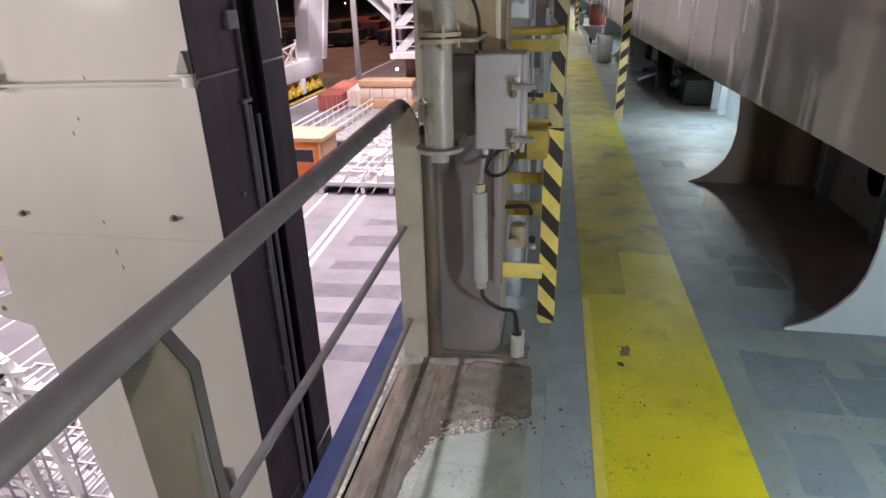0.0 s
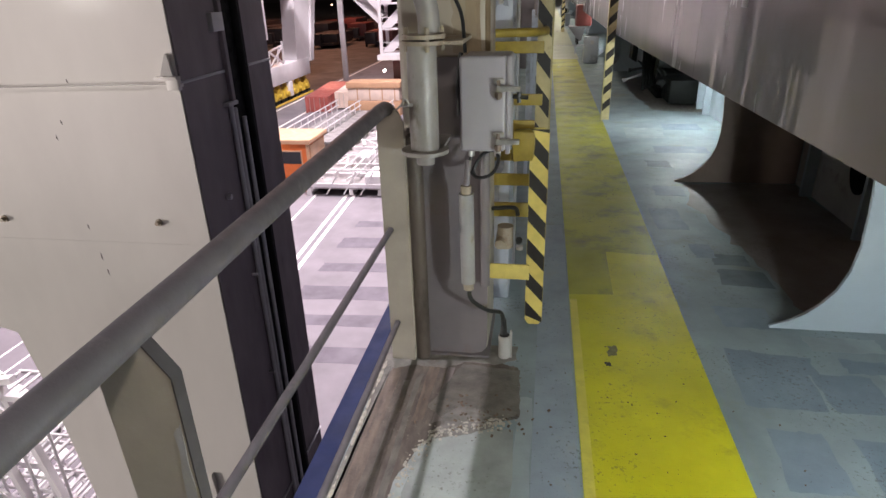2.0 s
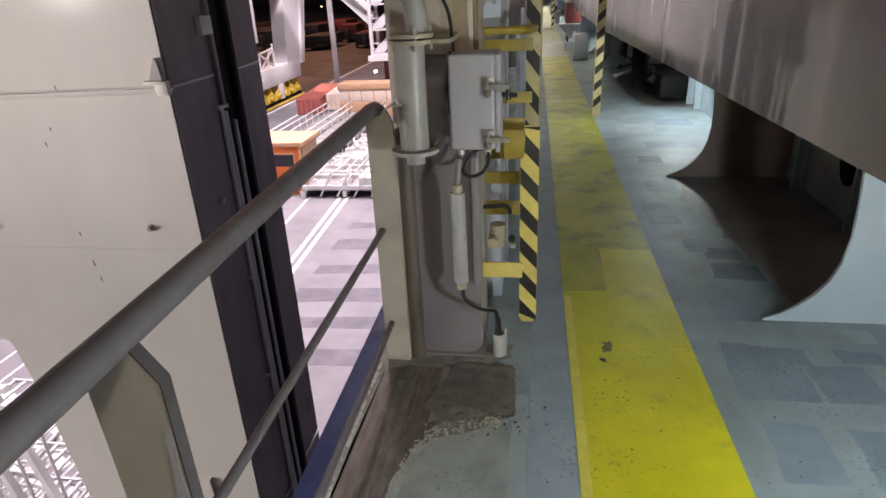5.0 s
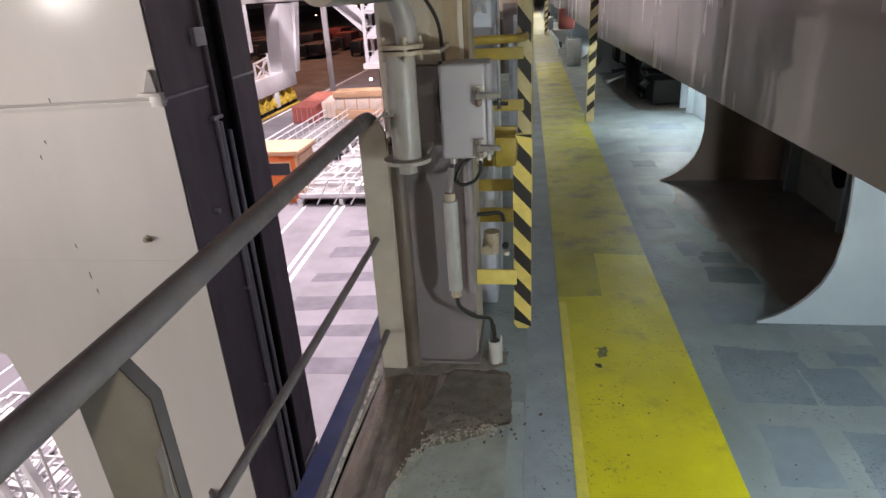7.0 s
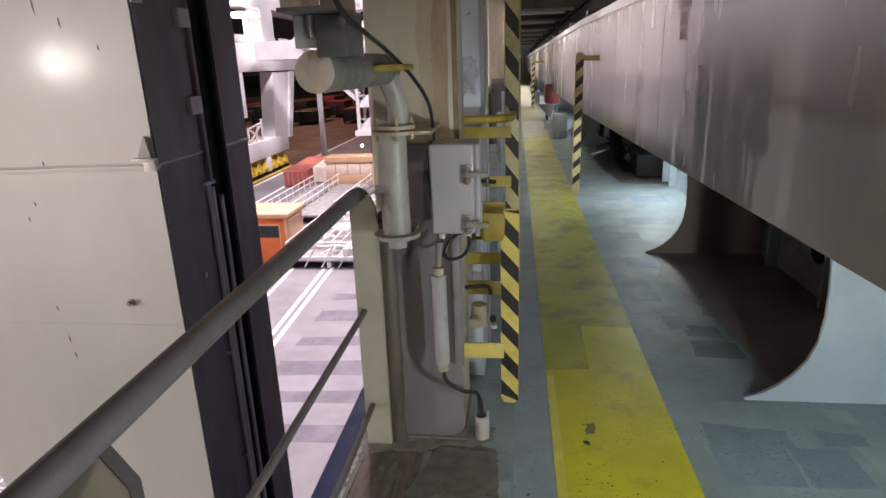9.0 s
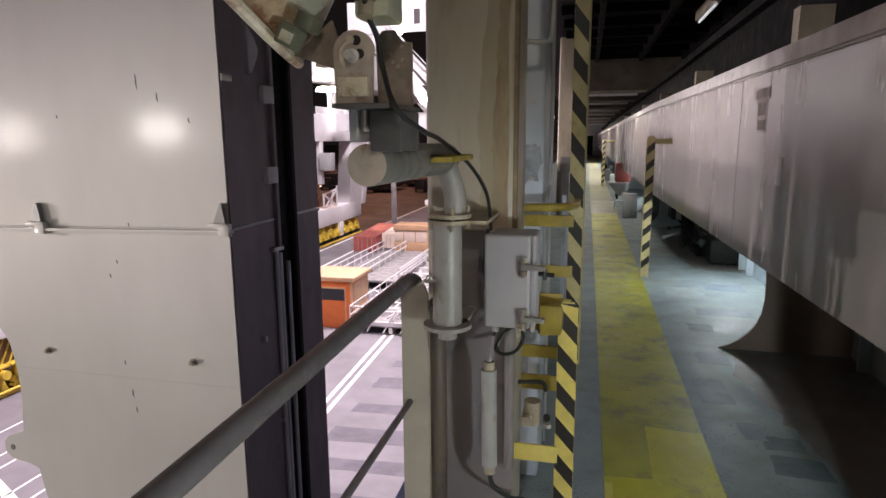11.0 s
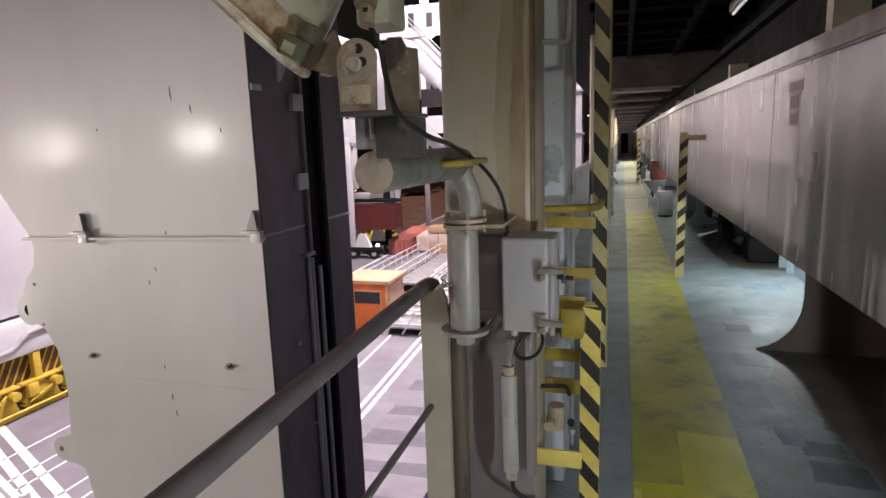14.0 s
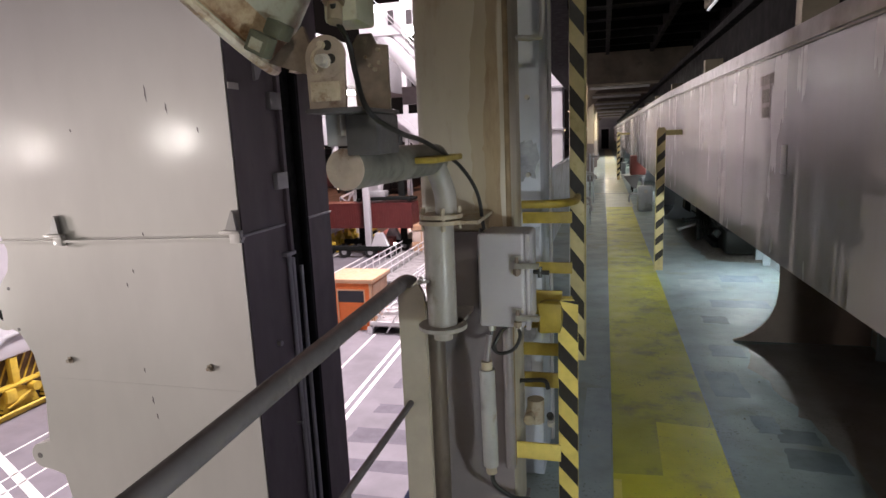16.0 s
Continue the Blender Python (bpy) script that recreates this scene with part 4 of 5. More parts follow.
for r_, h_ in ((0.2365, 0.018), (0.2235, 0.0225), (0.219, 0.050), (0.2120, 0.080)):
    ring = [band.verts.new(centre + (q_ @ Vector(((r_ + 0.0012) * math.cos(k * math.tau / 40), (r_ + 0.0012) * math.sin(k * math.tau / 40), h_)))) for k in range(40)]
    if r_ < 0.236:
        for k in range(40):
            band.faces.new((last[k], last[(k + 1) % 40], ring[(k + 1) % 40], ring[k]))
    last = ring
for a_, b_ in zip(rings, rings[1:]):
    for k in range(40):
        bowl.faces.new((a_[k], a_[(k + 1) % 40], b_[(k + 1) % 40], b_[k]))
bowl.faces.new(rings[-1])
housing = part("housing", bowl, LAMPGREEN, flood, "round green lamp housing streaked with rust")
part("rust_band", band, RUSTBAND, housing, "cream band eaten by brown rust")
for k in (17, 23, 29):
    a_ = k * math.tau / 40
    part("rim_bolt", rod(B(), centre + (q_ @ Vector((0.206 * math.cos(a_), 0.206 * math.sin(a_), 0.085))), centre + (q_ @ Vector((0.222 * math.cos(a_), 0.222 * math.sin(a_), 0.090))), 0.016, seg=10), RUST, housing)
part("rim", hose(B(), [centre + axis * 0.0 + (q_ @ Vector((0.233 * math.cos(k * math.tau / 40), 0.233 * math.sin(k * math.tau / 40), 0.004))) for k in range(41)], 0.012, 8), RIMCREAM, housing, "rusted cream rim")
part("front_glass", rod(B(), centre - axis * 0.012, centre - axis * 0.004, 0.223, seg=40), HUTGLASS, housing)
part("terminal_box", box(B(), -0.040, 0.036, 1.07, 1.175, 1.868, 1.99, 0.008), LAMPGREEN, flood)
part("cable_gland", rod(rod(B(), (-0.012, 1.06, 1.905), (-0.010, 1.075, 1.93), 0.024), (-0.008, 1.055, 1.865), (-0.012, 1.07, 1.905), 0.016), RUST, flood)
tilt = pose(-0.150, 1.0, 1.822, 0, 28, 0)
clip = part("rim_clip", box(B(), -0.027, 0.022, -0.018, 0.018, -0.020, 0.024, 0.004), CLIPGREEN, flood, "dark green latch on the rim")
label = part("clip_label", box(B(), -0.016, 0.012, -0.0205, -0.018, -0.012, 0.010), LAMPGREEN, clip)
block = part("clip_block", box(B(), -0.010, 0.030, 0.0, 0.05, 0.025, 0.058, 0.004), CLIPGREEN, flood, "dark green latch block")
lip = part("rim_lip", prism(B(), [(0.028, -0.036), (0.090, 0.000), (0.088, 0.008), (0.028, -0.014)], "y", 0.09, 0.13), RIMCREAM, flood, "thin cream lip below the housing")
for o in (clip, label, block, lip):
    o.data.transform(tilt)
part("hinge_lug", prism(B(), [(-0.19, 1.80), (-0.085, 1.765), (-0.075, 1.79), (-0.10, 1.87)], "y", 1.088, 1.10), RUSTDARK, flood)
part("cable", hose(B(), smooth_line([(-0.008, 1.05, 1.90), (-0.008, 1.062, 1.872), (0.0, 1.10, 1.83), (0.010, 1.105, 1.762), (0.048, 1.07, 1.683), (0.076, 1.18, 1.637), (0.058, 1.45, 1.612), (0.078, 1.74, 1.536), (0.128, 1.78, 1.44), (0.132, 1.85, 1.31)], 8), 0.0062, 10), RUBBER, flood, "black cable")

# ---- switch box and conduit ----
sw = thing("switch_box", (0.2, 1.88, 0.98), "grey steel electrical switch box with clamped lid", "switch box")
part("body", box(B(), 0.128, 0.295, 1.835, 1.98, 0.978, 1.30, 0.012, 3), BOXGREY, sw)
part("lid", box(B(), 0.117, 0.275, 1.80, 1.835, 0.975, 1.302, 0.012, 3), BOXGREY, sw)
part("hinge_strip", box(B(), 0.276, 0.292, 1.812, 1.834, 0.965, 1.298, 0.004), BOXGREY, sw)
for z in (1.195, 1.015):
    cl_ = part("clamp", prism(B(), [(0.245, z - 0.009), (0.325, z - 0.007), (0.325, z + 0.007), (0.262, z + 0.009), (0.245, z + 0.012)], "y", 1.778, 1.80), STEEL, sw, "pale steel lid clamp")
    part("clamp_bolt", rod(B(), (0.252, 1.786, z - 0.034), (0.252, 1.786, z + 0.03), 0.0075, seg=8), RUSTDARK, cl_)
    part("clamp_nut", rod(B(), (0.252, 1.786, z - 0.028), (0.252, 1.786, z - 0.012), 0.014, seg=6), RUSTDARK, cl_)
    part("clamp_wing", box(B(), 0.234, 0.272, 1.782, 1.79, z + 0.018, z + 0.034, 0.002), STEEL, cl_)
part("key_knob", rod(rod(B(), (0.293, 1.88, 1.155), (0.350, 1.88, 1.152), 0.008, seg=10), (0.318, 1.88, 1.135), (0.318, 1.88, 1.172), 0.008, seg=8), RUBBER, sw, "black T-shaped key")
for x in (0.15, 0.245):
    part("gland", rod(B(), (x, 1.86, 0.945), (x, 1.86, 0.98), 0.013, seg=10), STEEL, sw)
part("cable_loop", hose(B(), smooth_line([(0.15, 1.86, 0.95), (0.145, 1.85, 0.90), (0.175, 1.83, 0.872), (0.225, 1.83, 0.885), (0.25, 1.84, 0.93), (0.235, 1.86, 0.965), (0.19, 1.86, 0.95), (0.16, 1.85, 0.90), (0.165, 1.84, 0.875)], 8), 0.0065, 8), RUBBER, sw, "looped black cable")
part("back_cable", hose(B(), smooth_line([(0.108, 1.93, 1.30), (0.095, 1.93, 1.2), (0.098, 1.93, 1.08)], 5), 0.008, 8), RUBBER, sw)
cond = thing("conduit", (0.14, 1.84, 0.4), "grey painted conduit cylinder on the column", "conduit")
part("barrel", rod(B(), (0.137, 1.83, 0.44), (0.132, 1.83, 0.81), 0.028, seg=20), CONDUIT, cond)
part("collar", rod(B(), (0.132, 1.83, 0.81), (0.132, 1.83, 0.84), 0.02), RUST, cond)
part("collar", rod(B(), (0.138, 1.83, 0.41), (0.137, 1.83, 0.44), 0.02), RUST, cond)
part("neck", rod(B(), (0.132, 1.83, 0.84), (0.14, 1.85, 0.93), 0.012), CASING, cond)
part("second_pipe", rod(B(), (0.195, 1.93, 0.38), (0.192, 1.93, 0.96), 0.019, seg=14), CASING, cond)
part("hose", hose(B(), smooth_line([(0.138, 1.83, 0.41), (0.15, 1.83, 0.36), (0.21, 1.86, 0.30), (0.262, 1.93, 0.25), (0.27, 1.96, 0.17)], 7), 0.009, 10), RUBBER, cond, "black rubber hose")
cup = thing("drain_cup", (0.275, 1.98, 0), "white plastic pipe cup on the deck", "pipe cup")
part("tube", hose(B(), [(0.275, 1.98, 0.0), (0.275, 1.98, 0.112)], 0.026, 20), WHITEPVC, cup)
part("mouth", rod(B(), (0.275, 1.98, 0.1125), (0.275, 1.98, 0.114), 0.022), BLACK, cup)
part("plug", rod(B(), (0.272, 1.965, 0.13), (0.272, 1.965, 0.20), 0.016, 0.01), RUBBER, cup)
part("rib", box(B(), 0.30, 0.309, 1.97, 1.98, 0.0, 0.14), WHITEPVC, cup)
val = thing("valve", (0.27, 2.2, 0.5), "rusty valve with a black handle behind the arms", "valve")
part("body", rod(rod(B(), (0.26, 2.2, 0.44), (0.26, 2.2, 0.54), 0.035), (0.24, 2.12, 0.48), (0.24, 2.25, 0.48), 0.022), RUST, val)
part("handle", hose(B(), smooth_line([(0.19, 2.18, 0.58), (0.195, 2.17, 0.625), (0.23, 2.17, 0.632), (0.30, 2.17, 0.635), (0.315, 2.17, 0.60)], 5), 0.009, 8), RUBBER, val, "black bent handle")
part("hand_wheel", rod(B(), (0.322, 2.16, 0.49), (0.322, 2.175, 0.475), 0.015), RUBBER, val)
part("cap", rod(B(), (0.325, 2.16, 0.445), (0.325, 2.16, 0.462), 0.015), WHITEPVC, val)

# ---- things along the passage ----
cab = thing("steel_locker", (1.32, 12.7, 0), "small grey steel locker standing on the deck", "locker")
part("body", box(B(), 1.20, 1.48, 12.6, 12.9, 0.02, 0.52, 0.012), GREYBLUE, cab)
ld = part("door", box(B(), 1.21, 1.47, 12.585, 12.6, 0.04, 0.50, 0.006), GREYBLUE, cab)
part("label_plate", box(B(), 1.32, 1.38, 12.58, 12.585, 0.38, 0.45), FLANGE, ld)
part("side_handle", hose(B(), smooth_line([(1.20, 12.65, 0.36), (1.06, 12.62, 0.36), (1.03, 12.62, 0.30), (1.03, 12.62, 0.2)], 5), 0.014, 8), GREYBLUE, cab)
tr = thing("hand_trolley", (1.3, 17.0, 0), "grey hand trolley with a dark red case on it", "trolley")
part("case", box(B(), 1.22, 1.62, 16.9, 17.5, 0.46, 0.98, 0.03), REDBOX, tr, "dark red case")
part("frame", prism(B(), [(1.05, 0.42), (1.45, 0.42), (1.38, 0.10), (1.30, 0.10)], "y", 16.85, 16.9), GREY, tr)
part("deck_board", box(B(), 1.05, 1.6, 16.9, 17.6, 0.40, 0.45, 0.01), GREY, tr)
for x, y in ((1.28, 16.9), (1.55, 16.9), (1.28, 17.5), (1.55, 17.5)):
    part("wheel", rod(B(), (x - 0.02, y, 0.08), (x + 0.02, y, 0.08), 0.08), RUBBER, tr)
    part("leg", rod(B(), (x, y, 0.08), (x, y, 0.42), 0.015), GREY, tr)
mac = thing("deck_winch", (2.0, 9.5, 0), "black greasy winch motor under the coaming", "winch")
part("bed", box(B(), 1.98, 2.36, 8.6, 9.9, 0.0, 0.08, 0.01), MACHINE, mac)
part("motor", rod(B(), (1.98, 9.7, 0.42), (2.34, 9.7, 0.42), 0.17, seg=20), MACHINE, mac)
part("gearbox", rod(rod(B(), (2.05, 8.95, 0.36), (2.36, 8.95, 0.36), 0.27, seg=18), (2.0, 8.95, 0.36), (2.05, 8.95, 0.36), 0.14, seg=14), MACHINE, mac)
part("pump_block", box(B(), 2.02, 2.38, 7.95, 8.5, 0.03, 0.34, 0.04), MACHINE, mac)
wr = random.Random(23)
for k in range(26):
    x, y, z = wr.uniform(1.84, 2.3), wr.uniform(7.9, 10.2), wr.uniform(0.08, 0.72)
    if k % 2:
        part("fitting", rod(B(), (x, y, z), (x + wr.uniform(-0.04, 0.12), y + wr.uniform(-0.05, 0.05), z + wr.uniform(0.03, 0.14)), wr.uniform(0.03, 0.08), seg=10), MACHINE, mac)
    else:
        part("hydraulic_hose", hose(B(), smooth_line([(x, y, z), (x - 0.06, y + 0.1, z + 0.1), (x + 0.05, y + 0.25, z + 0.05), (2.3, y + 0.3, min(z + 0.15, 0.8))], 4), 0.014, 6), MACHINE, mac)
part("pump_motor", rod(B(), (1.86, 8.1, 0.60), (2.32, 8.1, 0.60), 0.13, seg=18), MACHINE, mac)
part("drum", rod(B(), (1.95, 9.1, 0.66), (2.36, 9.1, 0.66), 0.19, seg=20), MACHINE, mac)
for k in range(6):
    part("pipe", hose(B(), smooth_line([(1.80 + 0.05 * k, 8.7 + 0.1 * k, 0.1), (1.78 + 0.05 * k, 8.7 + 0.12 * k, 0.45), (1.82 + 0.06 * k, 9.0 + 0.1 * k, 0.70), (1.90, 9.3 + 0.1 * k, 0.84)], 5), 0.016, 8), MACHINE, mac)
for x, m_ in ((1.70, MACHINE), (1.78, GREY), (1.86, MACHINE)):
    part("control_box", prism(B(), [(x, 0.84), (x + 0.07, 0.84), (x + 0.055, 0.42), (x - 0.02, 0.46)], "y", 9.2, 9.5), m_, mac, "tilted switch case")
part("control_arm", rod(B(), (1.80, 9.35, 0.44), (2.05, 9.35, 0.36), 0.03), MACHINE, mac)
part("lever", rod(B(), (1.58, 9.0, 0.20), (1.90, 9.05, 0.30), 0.02), GREY, mac)
part("lever_ball", rod(B(), (1.56, 8.99, 0.19), (1.60, 9.0, 0.21), 0.03), GREY, mac)
part("lever", rod(B(), (1.62, 8.8, 0.36), (1.90, 8.85, 0.40), 0.018), MACHINE, mac)
part("lever_ball", rod(B(), (1.60, 8.8, 0.36), (1.63, 8.8, 0.36), 0.03), MACHINE, mac)
for k in range(5):
    y = 24.5 + 2.2 * k
    c = thing("stowed_gear", (1.2, y, 0), "dark lashing gear stowed beside the walkway", "lashing gear", "lashing gear")
    part("bin", box(B(), 1.18, 1.36, y, y + 0.5, 0.0, 0.45 + 0.1 * (k % 2), 0.02), MACHINE if k % 2 else GREYBLUE, c)
    part("bar", rod(B(), (1.24, y + 0.2, 0.4), (1.30, y + 0.3, 1.0), 0.02), GREY, c)

# ---- crane leg abreast ----
leg = thing("gantry_crane", (-4.4, 6, -10), "white painted crane leg with a dark grey side and cable channel", "crane leg")
LX, LY = -2.985, 5.035
profile = [(LX, -10.0), (LX, 9.0), (-8.2, 9.0), (-7.6, 3.0), (-6.33, 1.07), (-6.10, 0.75), (-6.04, 0.60), (-6.05, 0.50), (-6.09, 0.35), (-6.22, 0.20), (-6.30, 0.05), (-6.28, -0.30), (-6.06, -0.40), (-5.92, -0.64), (-5.87, -0.92), (-5.85, -1.20), (-5.88, -1.50), (-5.90, -1.74)] + disc(-6.05, -1.95, 0.16, 9, 85, 275) + [(-5.92, -2.12), (-5.75, -2.17), (-5.70, -2.45), (-5.64, -2.80), (-5.57, -3.50), (-5.49, -4.34), (-5.2, -7.0), (-5.1, -10.0)]
part("shell", prism(B(), profile, "y", LY, 7.01), LEGWHITE, leg)
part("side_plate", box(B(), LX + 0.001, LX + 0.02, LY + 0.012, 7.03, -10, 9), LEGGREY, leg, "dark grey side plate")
for z in (0.735, 6.4, -5.0):
    part("seam_flange", prism(B(), [(-6.14, z - 0.06), (LX + 0.05, z - 0.012), (LX + 0.05, z + 0.016), (-6.14, z - 0.032)], "y", LY - 0.055, LY), LEGWHITE, leg)
    part("seam_flange", box(B(), LX + 0.02, LX + 0.045, LY, 5.86, z + 0.008, z + 0.034, 0.004), GREY, leg)
    part("seam_flange", box(B(), LX + 0.02, LX + 0.045, 6.42, 7.03, z + 0.008, z + 0.034, 0.004), GREY, leg)
part("weld_line", box(B(), -5.8, LX, LY - 0.004, LY, -0.93, -0.915), LEGWHITE, leg)
for x, z in ((-5.27, 0.70), (-3.05, 0.735)):
    # grey colour stands for the gusset's shaded face
    part("gusset", prism(B(), [(x - 0.075, z + 0.085), (x + 0.055, z + 0.085), (x + 0.03, z + 0.27), (x + 0.01, z + 0.285)], "y", LY - 0.05, LY), GUSSETSHADE, leg, "small triangular gusset with shade in its grey")
    part("seam_lug", box(B(), x - 0.13, x + 0.10, LY - 0.075, LY - 0.002, z + 0.055, z + 0.084, 0.004), LEGWHITE, leg)
    part("seam_lug", box(B(), x - 0.02, x + 0.10, LY - 0.065, LY - 0.002, z - 0.045, z + 0.054, 0.004), LEGWHITE, leg)
part("gusset", prism(B(), [(-3.76, -4.62), (-3.55, -4.58), (-3.58, -4.11)], "y", LY - 0.06, LY), LEGWHITE, leg)
for x, z in ((-3.521, -0.671), (-5.382, -0.687)):
    part("stud", rod(rod(B(), (x, LY, z), (x, LY - 0.05, z), 0.022, seg=10), (x, LY, z), (x, LY - 0.012, z), 0.04, seg=12), RUST, leg)
for x, z in ((-6.12, 0.14), (-6.07, -0.35), (-6.09, -1.95)):
    part("pin_hole", prism(B(), disc(x, z, 0.022 if z > -1 else 0.035, 12), "y", LY - 0.004, LY), STENCIL, leg)
part("lifting_eye", prism(B(), disc(-6.33, -0.2, 0.19, 24), "y", LY + 0.05, LY + 0.13), LEGWHITE, leg, "round lifting eye")
part("eye_hole", prism(B(), disc(-6.33, -0.2, 0.07, 20), "y", LY + 0.045, LY + 0.05), UNLIT, leg)
for x, z, h in ((-3.91, 2.29, 0.18), (-3.685, 2.10, 0.11), (-4.35, 0.40, 0.05), (-4.38, -0.72, 0.06), (-4.32, -1.05, 0.10), (-4.29, -1.25, 0.08), (-4.45, 0.25, 0.06), (-4.9, 1.9, 0.04), (-3.35, 1.85, 0.06), (-4.16, 0.80, 0.05)):
    part("scratch", prism(B(), [(x, z), (x + 0.012, z - h * 0.2), (x + 0.016, z - h), (x - 0.004, z - h * 0.6)], "y", LY - 0.0015, LY), STENCIL, leg, "dark scratch")
chan = LX + 0.02
part("cable_channel", box(B(), chan, chan + 0.012, 5.965, 6.42, -10, 9), CHANNEL, leg, "black cable channel")
part("cable", rod(B(), (chan + 0.03, 6.24, -10), (chan + 0.03, 6.24, 9), 0.05), CHANNEL, leg, "black trailing cable")
part("channel_lip", box(B(), chan, chan + 0.05, 5.885, 5.945, 0.40, 9, 0.004), LEGGREY, leg)
for y, zt in ((5.845, 0.40), (5.925, 0.36), (6.105, 0.23)):
    part("guide_pipe", rod(B(), (chan + 0.03, y - 0.01, -10), (chan + 0.03, y, zt), 0.026), GREY, leg)
part("pipe_bracket", box(B(), chan, chan + 0.07, 5.74, 5.95, 0.40, 0.44, 0.004), GREY, leg)
for z in (2.11, 1.25, 3.0):
    part("channel_bracket", box(B(), chan, chan + 0.06, 5.71, 5.93, z - 0.09, z + 0.09, 0.006), GREY, leg)
part("clip_plate", box(B(), chan, chan + 0.015, 5.04, 5.21, 2.19, 2.255, 0.003), LEGWHITE, leg)
part("eye_lug", prism(B(), [(5.50, 2.78), (5.50, 2.30), (5.56, 2.32), (5.68, 2.48), (5.70, 2.56), (5.64, 2.66)], "x", chan, chan + 0.03), GREY, leg)
part("stud", rod(B(), (chan, 5.5, -0.53), (chan + 0.05, 5.5, -0.53), 0.03), GREY, leg)
for z in (-1.6, -3.0):
    part("stud", rod(B(), (chan, 5.75, z), (chan + 0.07, 5.75, z), 0.02), GREY, leg)

# ---- quay ----
solid("ground", box(B(), -900, 900, -500, 1800, -10.6, -10.0), QUAY, "pale concrete quay under floodlights at night", "ground", kind="structure")
G = -10.0


def road_line(a, b, w):
    d = Vector((b[0] - a[0], b[1] - a[1], 0)).normalized()
    n = Vector((-d.y, d.x, 0)) * w / 2
    pts = [(a[0] + n.x, a[1] + n.y), (b[0] + n.x, b[1] + n.y), (b[0] - n.x, b[1] - n.y), (a[0] - n.x, a[1] - n.y)]
    return solid("road_line", slab(B(), pts, G, G + 0.006), LINE, "white painted line on the quay", "road marking", "quay lines", kind="structure")


road_line((-10.0, 8), (-11.15, 33.2), 0.20)
road_line((-9.62, 8), (-10.67, 33.2), 0.20)
road_line((-12.0, 8), (-13.1, 33), 0.14)
for x, y in ((-26, 17.85), (-26, 17.1), (-26, 16.35)):
    road_line((x, y), (-12, y - 6.55), 0.33)
for x, y in ((-22.45, 18.7), (-20.73, 18.2), (-19.9, 18.2), (-18.08, 17.5), (-17.12, 17.0)):
    road_line((x, 9.0), (x, y), 0.09)
road_line((-23.1, 30), (-23.75, 66), 0.28)
road_line((-27.1, 56), (-27.5, 130), 0.3)
ASPHALT = material("yard_asphalt", (0.045, 0.036, 0.034), 0.7, var=0.3, scale=0.2, bump=0.3, fine=6, stain=(0.03, 0.024, 0.022), amount=0.4, spread=0.1)
solid("yard_ground", box(B(), -420, -27.9, 40, 700, G, G + 0.008), ASPHALT, "dark asphalt of the dim container yard", "ground", kind="structure")
# crane shadow bands on the quay, put into the colour of thin slabs
BANDSHADE = material("concrete_shade", (0.115, 0.10, 0.122), 0.7, var=0.25, scale=0.8, bump=0.3, fine=8)
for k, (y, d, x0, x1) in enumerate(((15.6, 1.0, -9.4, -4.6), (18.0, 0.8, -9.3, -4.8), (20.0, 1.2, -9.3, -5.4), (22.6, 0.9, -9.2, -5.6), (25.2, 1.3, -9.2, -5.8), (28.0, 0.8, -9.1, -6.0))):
    solid("quay_slab", slab(B(), ragged([(x0, y), (x1, y + 0.2), (x1, y + d + 0.2), (x0, y + d)], 0.06, 5, 60 + k), G, G + 0.005), BANDSHADE, "dark band on the quay, standing in for a crane shadow", "paving", "quay bays", kind="structure")


def container(name, label, mat, place, yaw, length=12.19, tall=2.59, moving=None):
    c = moving or thing(name, place, label, "container")
    m = Matrix.Identity(4) if moving else pose(*place, 0, 0, yaw)
    W, H = 2.44, tall

    def put(nm, bm, ma, lab_=""):
        bm.transform(m)
        return part(nm, bm, ma, c, lab_)
    put("body", box(B(), -W / 2 + 0.04, W / 2 - 0.04, 0.04, length - 0.04, 0.12, H - 0.05), mat)
    put("roof", box(B(), -W / 2 + 0.1, W / 2 - 0.1, 0.1, length - 0.1, H - 0.05, H - 0.01), mat)
    n = int(length / 0.28)
    for sx in (-1, 1):
        ribbed = B()
        for k in range(n):
            y = 0.2 + k * (length - 0.4) / n
            box(ribbed, sx * (W / 2 - 0.03) - 0.015, sx * (W / 2 - 0.03) + 0.015, y, y + 0.14, 0.2, H - 0.15)
        put("corrugation", ribbed, mat)
    for sx in (-1, 1):
        for y in (0.0, length - 0.16):
            put("corner_post", box(B(), sx * W / 2 - (0.16 if sx > 0 else 0), sx * W / 2 + (0.16 if sx < 0 else 0), y, y + 0.16, 0, H, 0.01), mat)
        put("top_rail", box(B(), sx * W / 2 - (0.1 if sx > 0 else 0), sx * W / 2 + (0.1 if sx < 0 else 0), 0.16, length - 0.16, H - 0.12, H), mat)
        put("bottom_rail", box(B(), sx * W / 2 - (0.1 if sx > 0 else 0), sx * W / 2 + (0.1 if sx < 0 else 0), 0.16, length - 0.16, 0, 0.16), mat)
    for x in (-0.75, -0.3, 0.3, 0.75):
        put("lock_rod", rod(B(), (x, 0.0, 0.15), (x, 0.0, H - 0.15), 0.025, seg=8), STEEL)
    return c


container("shipping_container", "red half-height shipping container standing on the quay", REDBOX, (-22.2, 58.6, G), 5, 10.9, 1.62)
container("shipping_container", "pale pink half-height container standing on the quay", TARP, (-19.7, 60.6, G), 5, 8.0, 1.75)

